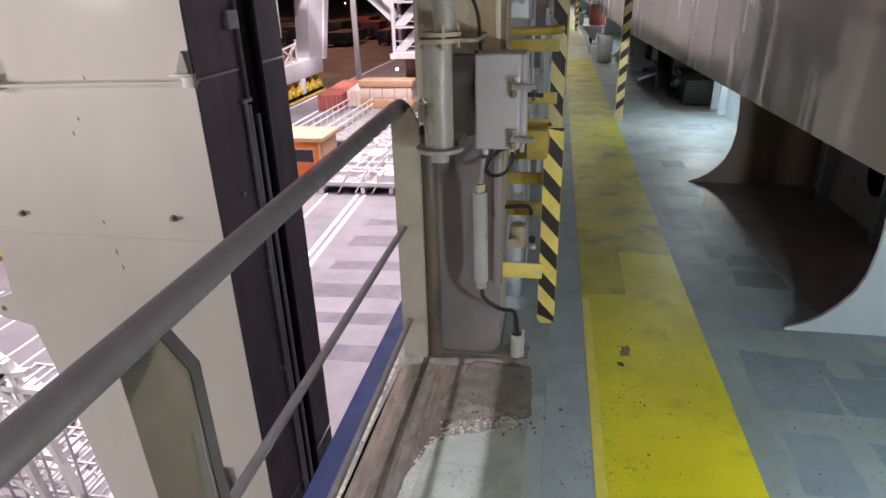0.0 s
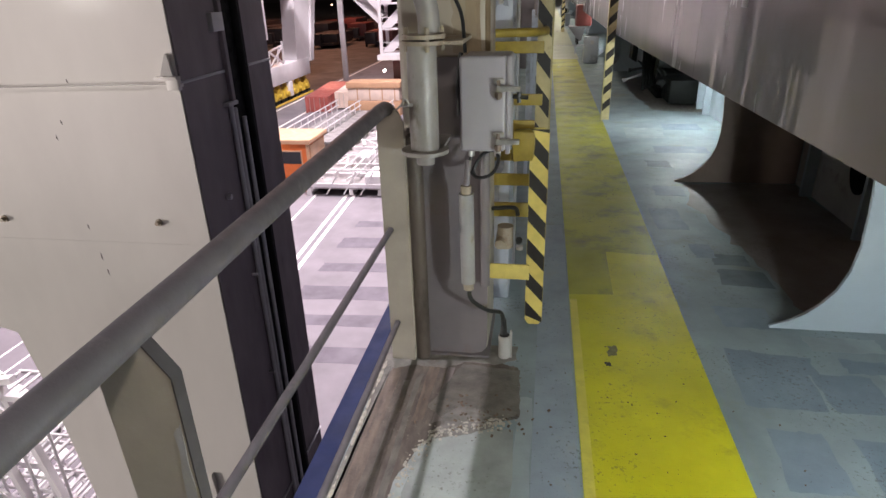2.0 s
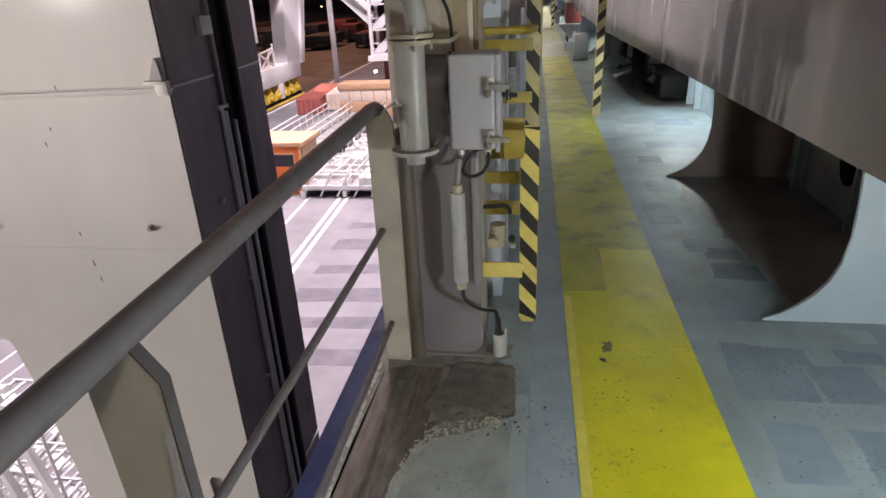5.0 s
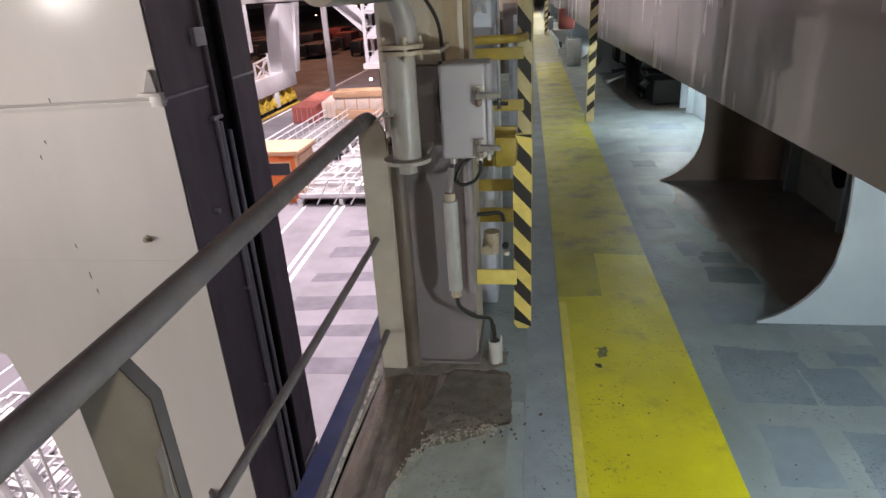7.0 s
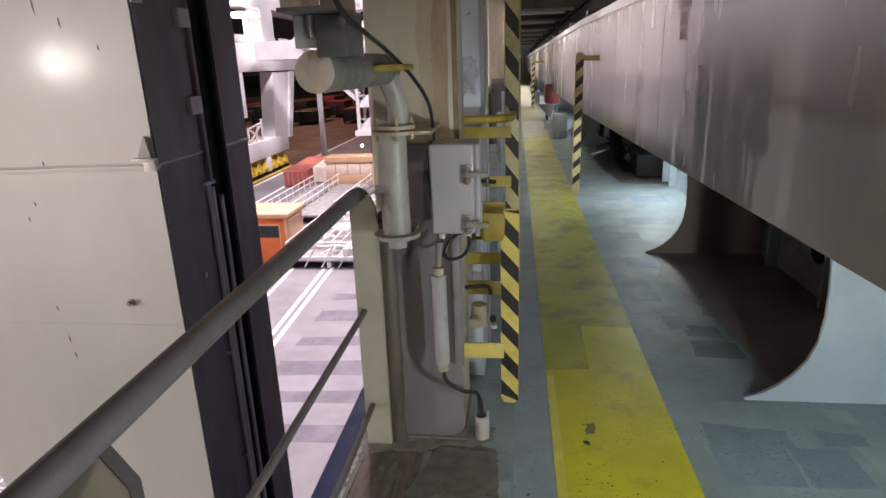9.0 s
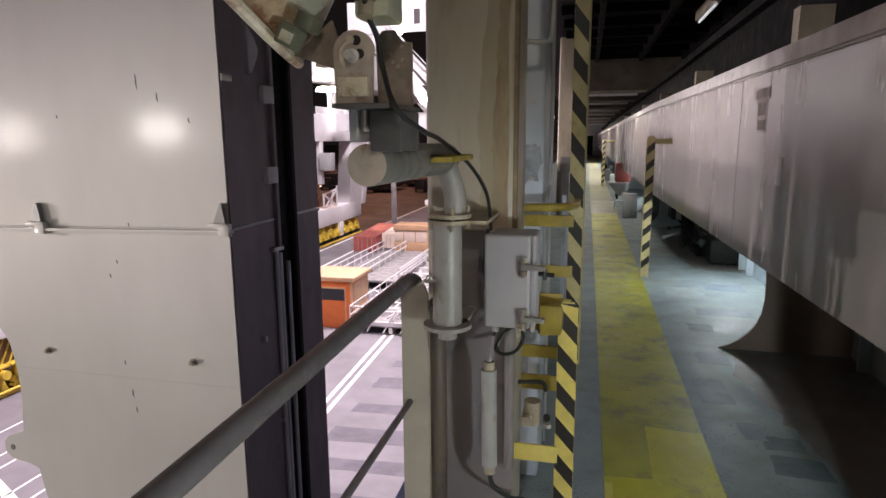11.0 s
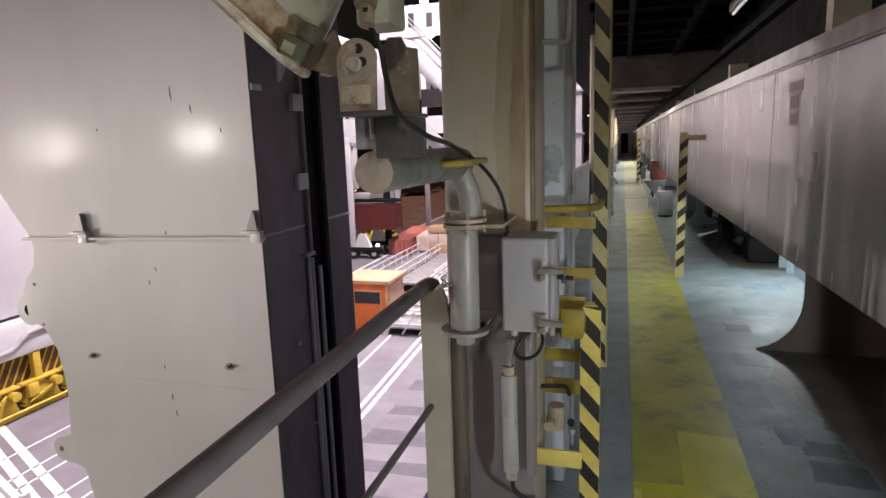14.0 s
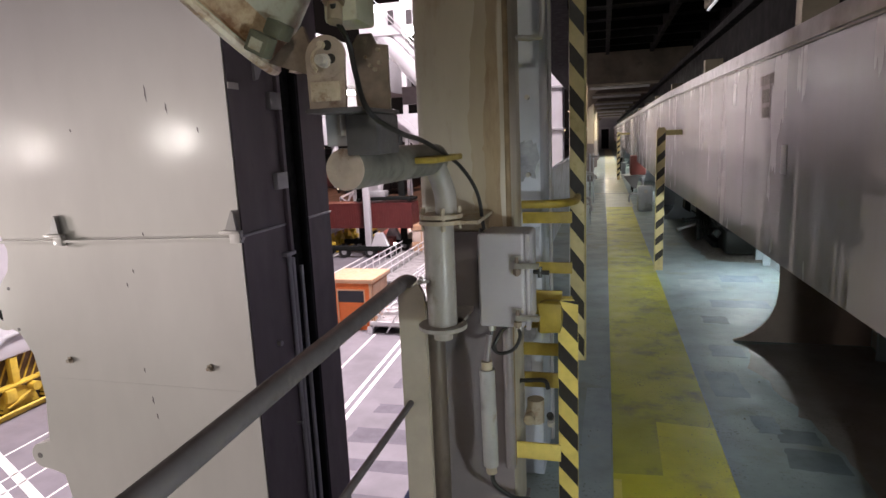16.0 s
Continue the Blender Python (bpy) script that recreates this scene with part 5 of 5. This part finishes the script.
# hut
hut = thing("quay_hut", (-14.2, 34, G), "orange timber hut with a dark window band on the quay", "hut")
part("body", box(B(), -16.4, -13.45, 33.5, 36.3, G, -6.95, 0.03), ORANGE, hut)
part("roof", box(B(), -16.6, -13.25, 33.3, 36.5, -6.95, -6.68, 0.04), BUFF, hut, "pale orange flat roof")
band_ = part("window_band", box(B(), -15.7, -13.95, 33.47, 33.5, -8.2, -7.45), HUTGLASS, hut)
for x in (-15.78, -13.95):
    part("window_trim", box(B(), x, x + 0.07, 33.44, 33.5, -9.7, -7.4), BUFF, band_)
part("window_trim", box(B(), -15.78, -13.88, 33.44, 33.5, -7.45, -7.36), BUFF, band_)
part("corner_trim", box(B(), -13.58, -13.42, 33.45, 33.6, G, -6.95), BUFF, hut)
part("side_panel", box(B(), -13.45, -13.4, 33.7, 36.2, -9.8, -7.1), BUFF, hut)

PLATGREY = material("grating_grey", (0.27, 0.25, 0.25), 0.6, var=0.35, scale=1.6, bump=0.2, fine=12, stain=(0.12, 0.10, 0.10), amount=0.4, spread=1.2)
# white gangway platform
plat = thing("gangway_platform", (-10.5, 40, G), "brightly lit white steel platform with railings on the quay", "platform")
PX0, PX1, PY0, PY1, PZ = -13.4, -7.0, 32.9, 51.0, -9.45
part("floor_plate", box(B(), PX0, PX1, PY0, PY1, PZ - 0.12, PZ), PLATGREY, plat)
for x in (PX0, -10.8, -9.0, PX1):
    part("long_beam", box(B(), x - 0.12, x + 0.12, PY0, PY1, PZ - 0.5, PZ - 0.12), CRANEWHITE, plat)
for k in range(9):
    y = PY0 + k * (PY1 - PY0) / 8
    part("cross_beam", box(B(), PX0, PX1, y - 0.1, y + 0.1, PZ, PZ + 0.22), CRANEWHITE, plat)
for x in (PX0, PX1, -10.6):
    for z in (0.55, 1.1):
        part("hand_rail", rod(B(), (x, PY0, PZ + z), (x, PY1, PZ + z), 0.04, seg=8), CRANEWHITE, plat)
    for k in range(14):
        y = PY0 + k * (PY1 - PY0) / 13
        part("rail_post", rod(B(), (x, y, PZ), (x, y, PZ + 1.1), 0.035, seg=8), CRANEWHITE, plat)
for x, y in ((PX0, PY0), (PX1, PY0), (PX0, PY1), (PX1, PY1), (PX0, 41), (PX1, 41)):
    part("leg", box(B(), x - 0.15, x + 0.15, y - 0.15, y + 0.15, G, PZ - 0.1), CRANEWHITE, plat)
for k in range(6):
    x = PX0 + k * (PX1 - PX0) / 6
    part("front_brace", bar(B(), (x, PY0 - 0.02, PZ - 0.45), (x + 0.9, PY0 - 0.02, PZ + 1.0), 0.08, 0.08), CRANEWHITE, plat)
part("front_rail", rod(B(), (PX0, PY0, PZ + 1.1), (PX1, PY0, PZ + 1.1), 0.05, seg=8), CRANEWHITE, plat)
part("deck_box", box(B(), -9.9, -8.3, 33.0, 35.2, PZ, PZ + 0.7, 0.05), CRANEWHITE, plat)
part("deck_box", box(B(), -12.0, -11.0, 38.0, 40.0, PZ, PZ + 0.5, 0.05), CRANEWHITE, plat)
gang = thing("gangway", (-16, 47, G), "white floodlit gangway with tubular railings on the quay", "gangway")
part("floor_plate", box(B(), -19.3, -13.5, 43.5, 56.4, -9.45, -9.3), PLATGREY, gang)
for x in (-19.2, -16.9, -13.6):
    part("beam", box(B(), x - 0.1, x + 0.1, 43.5, 56.4, G, -9.45), CRANEWHITE, gang)
    for z in (-8.8, -8.3):
        part("hand_rail", rod(B(), (x, 43.5, z), (x, 56.4, z), 0.06, seg=8), CRANEWHITE, gang)
    for k in range(9):
        part("rail_post", rod(B(), (x, 43.6 + 1.54 * k, -9.3), (x, 43.6 + 1.54 * k, -8.3), 0.05, seg=8), CRANEWHITE, gang)
cart = thing("hand_cart", (-19.9, 46.8, G), "small dark cart on a pale yellow pallet on the quay", "cart")
part("pallet", box(B(), -21.2, -19.3, 45.4, 46.9, G, -9.85, 0.02), BUFF, cart, "pale pallet")
part("body", box(B(), -20.6, -19.6, 45.8, 46.6, -9.85, -9.3, 0.06), DARKVEH, cart)
part("handle", hose(B(), [(-20.6, 46.2, -9.4), (-20.9, 46.2, -9.1), (-20.9, 46.2, -8.9)], 0.05), GREY, cart)
pc = random.Random(31)
for k in range(26):
    x, y = pc.uniform(PX0 + 0.2, PX1 - 0.3), pc.uniform(PY0 + 0.3, PY0 + 12)
    a = pc.uniform(0, 3.1)
    part("walkway_bar", bar(B(), (x, y, PZ + 0.35), (x + 1.2 * math.cos(a), y + 1.6 * math.sin(a), PZ + 0.35 + pc.uniform(0, 0.5)), 0.09, 0.09), CRANEWHITE, plat)
skip = thing("open_skip", (-15.9, 58.4, G), "orange steel bin with a pale cover on the quay", "skip")
part("body", box(B(), -18.5, -13.2, 57.3, 59.6, G, -8.56, 0.05), BUFF, skip)
part("cover", box(B(), -18.45, -13.25, 57.35, 59.55, -8.56, -7.36, 0.08), TARP, skip, "pale cover")
part("rim", box(B(), -18.55, -13.15, 57.25, 59.65, -7.36, -6.78, 0.03), BUFF, skip)
for k in range(4):
    part("cover_strap", box(B(), -17.5 + 1.25 * k, -17.4 + 1.25 * k, 57.28, 57.35, -8.5, -7.4), BUFF, skip)

mast = thing("light_mast", (-24.4, 75, G), "tall white steel mast on the quay", "mast")
part("pole", box(B(), -24.62, -23.98, 75.0, 75.5, G, 14, 0.08), CRANEWHITE, mast)


# ---- quay cranes ----
def far_crane():
    c = thing("quay_crane", (-28.2, 66, G), "white portal of a quay crane on yellow bogies", "crane")
    X = -27.4
    part("sill_beam", box(B(), X - 1.7, X, 57.5, 71.3, -7.7, -5.75, 0.12), CRANEWHITE, c)
    part("tapered_leg", prism(B(), [(67.5, -5.75), (71.9, -5.75), (74.5, 1.5), (68.6, 1.5)], "x", X - 1.6, X - 0.05), CRANEWHITE, c)
    part("leg_edge", prism(B(), [(71.2, -6.2), (72.1, -6.2), (74.9, 1.5), (73.5, 1.5)], "x", X - 0.04, X + 0.25), CRANEWHITE, c)
    part("thin_post", box(B(), X - 0.5, X, 59.8, 60.6, -3.0, 1.6, 0.05), CRANEWHITE, c)
    part("portal_beam", box(B(), X - 2.2, X + 0.1, 50, 88, 1.6, 4.45, 0.1), CRANEWHITE, c)
    for k in range(9):
        part("rail_panel", box(B(), X - 0.1, X, 51 + 4.1 * k, 54 + 4.1 * k, 4.5, 5.25), CRANEWHITE, c)
    part("house_post", box(B(), X - 2.0, X - 0.4, 67.8, 71.2, 4.46, 8.4), CRANEWHITE, c)
    part("machinery_house", box(B(), X - 4.0, X - 0.6, 48, 90, 8.4, 13.0, 0.1), CRANEWHITE, c)
    for a, b in (((60.9, -5.7), (64.3, -4.0)), ((64.3, -5.7), (60.9, -4.2)), ((60.8, -4.2), (64.5, -3.85)), ((60.8, -5.7), (60.8, -4.1)), ((64.4, -5.7), (64.4, -3.4)), ((62.6, -5.7), (63.4, -4.0))):
        part("truss_bar", bar(B(), (X - 0.3, a[0], a[1]), (X - 0.3, b[0], b[1]), 0.16, 0.16), CRANEWHITE, c)
    rn = random.Random(3)
    for k in range(7):
        y = 57.6 + 1.95 * k
        part("bogie", prism(B(), [(y, -9.3), (y + 1.7, -9.3), (y + 1.45, -8.5), (y + 1.0, -8.2), (y + 0.7, -8.2), (y + 0.25, -8.5)], "x", X - 0.9, X - 0.2), BOGIE, c, "yellow wheel bogie")
        part("equaliser", bar(B(), (X - 0.5, y + 0.85, -8.3), (X - 0.5, y + 0.85 + rn.uniform(-0.5, 0.5), -7.7), 0.4, 0.5), BOGIE, c)
        part("gear_case", rod(B(), (X - 0.15, y + 0.4, -8.9), (X + 0.15, y + 0.4, -8.9), 0.28, seg=12), BOGIE, c)
        for w in (0.3, 1.35):
            part("wheel", rod(B(), (X - 0.5, y + w, -9.58), (X - 0.25, y + w, -9.58), 0.42, seg=14), MACHINE, c)
    part("guard_rail", bar(B(), (X + 0.1, 58, -9.7), (X + 0.1, 71, -9.7), 0.12, 0.2), BOGIE, c)
    part("bogie_leg", box(B(), X - 0.6, X + 0.05, 64.3, 65.3, -9.3, -7.7, 0.05), CRANEWHITE, c)
    part("lamp_pole", rod(B(), (X - 0.3, 63.3, 4.45), (X - 0.3, 63.3, 7.1), 0.22), CRANEWHITE, c)
    part("lamp_head", rod(B(), (X - 0.3, 63.3, 7.1), (X - 0.3, 63.3, 7.5), 1.5, 1.2), LAMPGLOW, c)


far_crane()
sea = thing("gantry_crane", (-3.2, 46, G), "white seaside leg of the next quay crane", "crane")
part("leg", box(B(), -4.6, -2.4, 45, 47, G, 30, 0.05), CRANEWHITE, sea)
for z in (2.0, 5.0, 8.0):
    part("leg_flange", box(B(), -4.7, -2.3, 44.9, 47.1, z, z + 0.12), GREY, sea)
part("ladder", box(B(), -4.3, -4.2, 44.7, 44.78, G, 28), GREY, sea)
tower = thing("stair_tower", (-14, 61, G), "white stair tower of a quay crane under floodlights", "stair tower")
for x, y in ((-15.4, 60), (-12.6, 60), (-15.4, 62.6), (-12.6, 62.6)):
    part("corner_post", box(B(), x - 0.15, x + 0.15, y - 0.15, y + 0.15, -4.6, 30), CRANEWHITE, tower)
for k in range(15):
    z = -4.5 + 2.3 * k
    part("landing", box(B(), -15.4, -12.6, 60, 62.6, z, z + 0.15), CRANEWHITE, tower)
    part("hand_rail", box(B(), -15.4, -12.6, 59.9, 60, z + 0.6, z + 0.68), CRANEWHITE, tower)
    part("hand_rail", box(B(), -15.4, -12.6, 59.9, 60, z + 1.1, z + 1.18), CRANEWHITE, tower)
    part("flight", bar(B(), (-15.2, 60.8, z), (-12.8, 60.8, z + 2.3), 0.2, 0.8), CRANEWHITE, tower)
part("base_plate", box(B(), -15.8, -12.2, 59.6, 63, -5.0, -4.5), CRANEWHITE, tower)
part("column", box(B(), -14.6, -13.4, 61, 62.2, G, -4.6), DARKRED, tower)
part("diagonal_strut", bar(B(), (-22, 62, 4.6), (-15.4, 61, -1.2), 1.0, 1.0), CRANEWHITE, tower)
part("diagonal_stair", bar(B(), (-21, 60.5, 4.8), (-15.4, 60.2, -0.2), 0.15, 0.6), CRANEWHITE, tower)
part("lamp", rod(B(), (-15.0, 58.9, -5.9), (-15.0, 59.1, -5.9), 0.12), LAMPGLOW, tower)
GREYDARK = material("sign_grey", (0.07, 0.06, 0.065), 0.5, var=0.2, scale=2, bump=0)
upper = thing("crane_girder", (-18, 62, 9), "white crane girder with stairs and a sign", "crane")
part("girder", box(B(), -26, -8, 61, 64, 2.7, 4.5), CRANEWHITE, upper)
part("sign_panel", box(B(), -24, -8, 60.3, 60.5, 12.4, 15.5), CRANEWHITE, upper)
for k in range(6):
    x = -20.8 + 1.95 * k
    part("sign_bar", box(B(), x, x + 0.62, 60.26, 60.3, 13.35 - 0.1 * k, 14.75 - 0.1 * k), GREYDARK, upper)
part("stair", bar(B(), (-22.6, 60.6, 15.2), (-14.5, 60.6, 6.9), 0.2, 1.0), CRANEWHITE, upper)
for off in (0.6, 1.1):
    part("stair_rail", bar(B(), (-22.6, 60.2, 15.2 + off), (-14.5, 60.2, 6.9 + off), 0.08, 0.08), CRANEWHITE, upper)
part("cross_tube", rod(B(), (-23.5, 61.5, 14.6), (-14.0, 61.5, 3.6), 1.1), CRANEWHITE, upper)
for x, z in ((-18.4, 12.5), (-21.7, 14.9), (-18.9, 15.7), (-16.0, 5.8)):
    part("flood_lamp", rod(B(), (x, 59.9, z), (x, 60.1, z), 0.42), LAMPGLOW, upper)
part("cabin", box(B(), -19.8, -15.0, 60.6, 61, 5.4, 7.2), DARKVEH, upper)

near = thing("harbour_crane", (-27, 20, G), "white crane base on yellow bogies behind the leg", "crane")
NX = -25.6
part("body", box(B(), NX - 3.2, NX - 0.5, 8, 34, -5.6, 9, 0.2), CRANEWHITE, near)
part("sill", box(B(), NX - 2.0, NX, 4, 36, -7.35, -5.72, 0.15), CRANEWHITE, near)
part("sill_pipe", hose(B(), smooth_line([(NX + 0.06, 16.5, -7.0), (NX + 0.06, 18.6, -6.9), (NX + 0.06, 19.3, -6.5), (NX + 0.06, 20.0, -6.3), (NX + 0.06, 23.0, -6.3)], 6), 0.11, 10), GREY, near)
part("guard", box(B(), NX - 0.55, NX - 0.5, 10, 30, -9.2, -7.36), GUARDBROWN, near, "dark panel with yellow stripes")
for k in range(44):
    y = 10.4 + 0.42 * k
    part("guard_stripe", bar(B(), (NX - 0.48, y, -8.75), (NX - 0.48, y + 0.75, -7.45), 0.03, 0.09), BOGIE, near)
nb = random.Random(8)
for k in range(9):
    y = 10.6 + 2.1 * k
    part("bogie", prism(B(), [(y, -9.75), (y + 1.8, -9.75), (y + 1.6, -9.1), (y + 1.05, -8.75), (y + 0.75, -8.75), (y + 0.2, -9.1)], "x", NX - 0.42, NX - 0.05), BOGIE, near, "yellow wheel bogie")
    part("equaliser", box(B(), NX - 0.4, NX - 0.08, y + 0.72, y + 1.08, -8.75, -7.36, 0.03), BOGIE, near)
    part("motor", rod(B(), (NX - 0.05, y + 1.5, -8.95), (NX + 0.35, y + 1.5, -8.95), 0.22, seg=14), BOGIE, near)
    part("gear_case", box(B(), NX - 0.1, NX + 0.2, y + 0.1, y + 0.6, -9.3, -8.7, 0.05), BOGIE, near)
    part("ledge", box(B(), NX - 0.3, NX + 0.1, y - 0.1, y + 1.9, -8.68, -8.58, 0.01), BOGIE, near)
    for w in (0.35, 1.45):
        part("wheel", rod(B(), (NX - 0.45, y + w, -9.68), (NX - 0.1, y + w, -9.68), 0.32, seg=14), MACHINE, near)
    part("bogie_pipe", rod(B(), (NX + 0.12, y + nb.uniform(0, 0.6), -9.5), (NX + 0.12, y + nb.uniform(0.8, 1.7), -8.8 + nb.uniform(-0.3, 0.3)), 0.06, seg=8), BOGIE, near)
part("walk_rail", rod(B(), (NX + 0.3, 8, -9.7), (NX + 0.3, 30, -9.7), 0.07), BOGIE, near)
part("kick_plate", box(B(), NX + 0.18, NX + 0.22, 8, 30, -9.95, -9.78), BOGIE, near)

stairs = thing("access_stairs", (-9.5, 8, G), "white lattice access stairs beside the crane leg", "stairs")
for k in range(5):
    z = -9.6 + 0.95 * k
    for y in (7.2, 8.0, 8.75):
        part("landing_edge", box(B(), -10.4, -8.3 - 0.12 * k, y, y + 0.05, z, z + 0.08), CRANEWHITE, stairs)
    for j in range(8):
        part("landing_bar", box(B(), -10.4 + 0.26 * j, -10.33 + 0.26 * j, 7.25, 8.75, z + 0.02, z + 0.06), CRANEWHITE, stairs)
    for off in (0.35, 0.7):
        part("hand_rail", rod(B(), (-10.4, 7.2, z + off), (-8.3 - 0.12 * k, 7.2, z + off), 0.035, seg=8), CRANEWHITE, stairs)
for a_, b_ in (((-12, -5.2), (-8.6, -4.6)), ((-11.2, -3.6), (-8.9, -5.4)), ((-10.4, -6.2), (-9.0, -4.5)), ((-9.0, -4.4), (-8.0, -9.8)), ((-9.8, -4.4), (-8.9, -9.8)), ((-12, -4.5), (-9.4, -6.5)), ((-12, -4.9), (-8.4, -5.0))):
    part("lattice_bar", bar(B(), (a_[0], 7.1, a_[1]), (b_[0], 7.1, b_[1]), 0.14, 0.12), CRANEWHITE, stairs)

lt = random.Random(17)
for k in range(26):
    x0_, z0_ = lt.uniform(-10.6, -8.4), lt.uniform(-9.6, -5.4)
    x1_, z1_ = x0_ + lt.choice((-1, 1)) * lt.uniform(0.4, 0.9), z0_ + lt.uniform(0.3, 0.9)
    yy = lt.choice((7.05, 7.6, 8.3))
    part("lattice_bar", bar(B(), (x0_, yy, z0_), (min(x1_, -8.2), yy, z1_), 0.07, 0.06), CRANEWHITE, stairs)
for k in range(7):
    x_ = -10.5 + 0.36 * k
    part("stair_post", rod(B(), (x_, 7.15, -9.9), (x_, 7.15, -6.0 + 0.1 * k), 0.03, seg=8), CRANEWHITE, stairs)
part("work_lamp", rod(B(), (-9.35, 7.0, -6.1), (-9.35, 7.06, -6.1), 0.10), LAMPGLOW, stairs, "bright work lamp")
# ---- far yard ----
fy = random.Random(21)
for k in range(44):
    x, y = -118 + k * 2.9 + fy.uniform(-1, 1), 135 + (k % 4) * 16 + fy.uniform(-4, 4)
    v = thing("parked_vehicle", (x, y, G), "dark lorry parked in the dim yard", "lorry", "parked lorries")
    h, ln = fy.uniform(2.8, 4.2), fy.uniform(5, 11)
    part("load_box", box(B(), x - 1.25, x + 1.25 + ln * 0.3, y - 2.5, y + ln, G + 1.1, G + h, 0.1), (DARKVEH, DARKRED, DARKVEH)[k % 3], v)
    part("chassis", box(B(), x - 0.9, x + 0.9 + ln * 0.3, y - 4.0, y + ln, G + 0.6, G + 1.1), DARKVEH, v)
    part("cab", box(B(), x - 1.2, x + 1.2, y - 4.4, y - 2.6, G + 0.6, G + 3.0, 0.12), DARKVEH, v)
    for sx in (-1, 1):
        for wy in (-3.3, ln - 1.5):
            part("wheel", rod(B(), (x + sx * 0.95, y + wy, G + 0.5), (x + sx * 1.25, y + wy, G + 0.5), 0.5), RUBBER, v)
    if k % 5 == 0:
        part("head_lamp", box(B(), x - 1.0, x - 0.75, y - 4.45, y - 4.4, G + 0.9, G + 1.15), FARGLOW, v)
for k in range(46):
    x, y = fy.uniform(-230, 30), fy.uniform(300, 420)
    z = G + abs(fy.gauss(9, 8)) + 2
    l_ = thing("distant_lamp", (x, y, G), "distant lamp post glowing in the yard", "street lamp", "distant lamps")
    part("pole", rod(B(), (x, y, G), (x, y, z), 0.15, seg=6), DARKVEH, l_)
    part("lamp_head", rod(B(), (x, y, z), (x, y, z + 0.5), 0.5, seg=8), FARGLOW if k % 3 else LAMPGLOW, l_)

# ---- straddle carrier that drives by with a container ----
carrier = thing("straddle_carrier", (0, 0, 0), "straddle carrier driving over the quay with a maroon container", "straddle carrier")
container("", "", DARKRED, (0, 0, 0), 0, 12.19, moving=carrier)
for o in carrier.children:
    o.matrix_parent_inverse = pose(0, -6.13, 2.95)
for sx in (-1, 1):
    xx = sx * 2.05
    part("wheel_beam", box(B(), xx - 0.3, xx + 0.3, -4.2, 4.8, 0.75, 1.25, 0.05), MACHINE, carrier)
    for y in (-3.5, -1.2, 1.7, 4.0):
        wh = part("wheel", rod(B(), (xx - 0.22, y, 0.6), (xx + 0.22, y, 0.6), 0.6, seg=20), RUBBER, carrier)
        part("rim", rod(B(), (xx - 0.225, y, 0.6), (xx + 0.225, y, 0.6), 0.28, seg=16), GREY, wh)
    for y in ((-3.2, 1.6) if sx > 0 else (-0.8, 4.0)):
        part("leg", box(B(), xx - 0.25, xx + 0.25, y - 0.33, y + 0.33, 1.2, 12.5, 0.04), CRANEWHITE if sx > 0 else MACHINE, carrier, "tall leg")
    part("foot", prism(B(), [(1.9, 1.25), (3.7, 1.25), (3.1, 2.6), (2.4, 2.6)], "x", xx - 0.28, xx + 0.28), CRANEWHITE, carrier)
    part("top_beam", box(B(), xx - 0.3, xx + 0.3, -1.8, 3.4, 12.0, 12.6), CRANEWHITE, carrier)
part("head_lamp", rod(B(), (2.1, 4.4, 1.5), (2.2, 4.5, 1.5), 0.14), HEADGLOW, carrier)
part("spreader", box(B(), -0.6, 0.6, 0.3, 5.8, 5.75, 6.1, 0.04), MACHINE, carrier)
part("spreader_head", box(B(), -1.2, 1.2, 0.1, 0.5, 5.72, 6.0, 0.03), MACHINE, carrier)
part("spreader_head", box(B(), -1.2, 1.2, 5.6, 6.0, 5.72, 6.0, 0.03), MACHINE, carrier)
part("winch_box", box(B(), -0.7, 0.5, 1.2, 3.0, 6.1, 6.7, 0.05), GREY, carrier)
for y in (0.3, 5.8):
    part("hoist_rope", rod(B(), (0.3, y, 6.0), (0.3, y, 12.2), 0.03, seg=6), MACHINE, carrier)
part("cab", box(B(), -2.4, -1.2, 6.2, 7.6, 8.5, 10.4, 0.1), GREY, carrier)


# unseen boom, added for the blocking container to hang from
part("boom", box(B(), -45, 6, 0.3, 1.7, 38.4, 40.2, 0.1), CRANEWHITE, leg)

# ---- unseen container, added high over the quay to cut off the boom flood ----
blocker = thing("flood_blocker", (0, 0, 0), "unseen grey container added to shade the boom flood", "container")
container("", "", GREY, (0, 0, 0), 0, 6.06, moving=blocker)
part("spreader", box(B(), -1.1, 1.1, 0.2, 5.9, 2.62, 2.95, 0.04), MACHINE, blocker)
for x in (-0.9, 0.9):
    part("hoist_rope", rod(B(), (x, 3.0, 2.9), (x, 3.0, 17.92), 0.03, seg=6), MACHINE, blocker)


def motions():
    rows = [(t, pose(x, -2.0, 20.5)) for t, x in ((0.0, -11.7), (1.0, -10.9), (2.0, -10.0), (3.0, -9.0), (4.0, -8.3), (16.0, -7.8))]
    walk(blocker, rows)
    rows = []
    for t, x in ((0.0, -54.2), (6.0, -43.0), (10.0, -35.5), (12.5, -30.9), (14.5, -27.1), (16.0, -24.3)):
        rows.append((t, pose(x, 58.2, G, 0, 0, -90)))
    walk(carrier, rows)


motions()
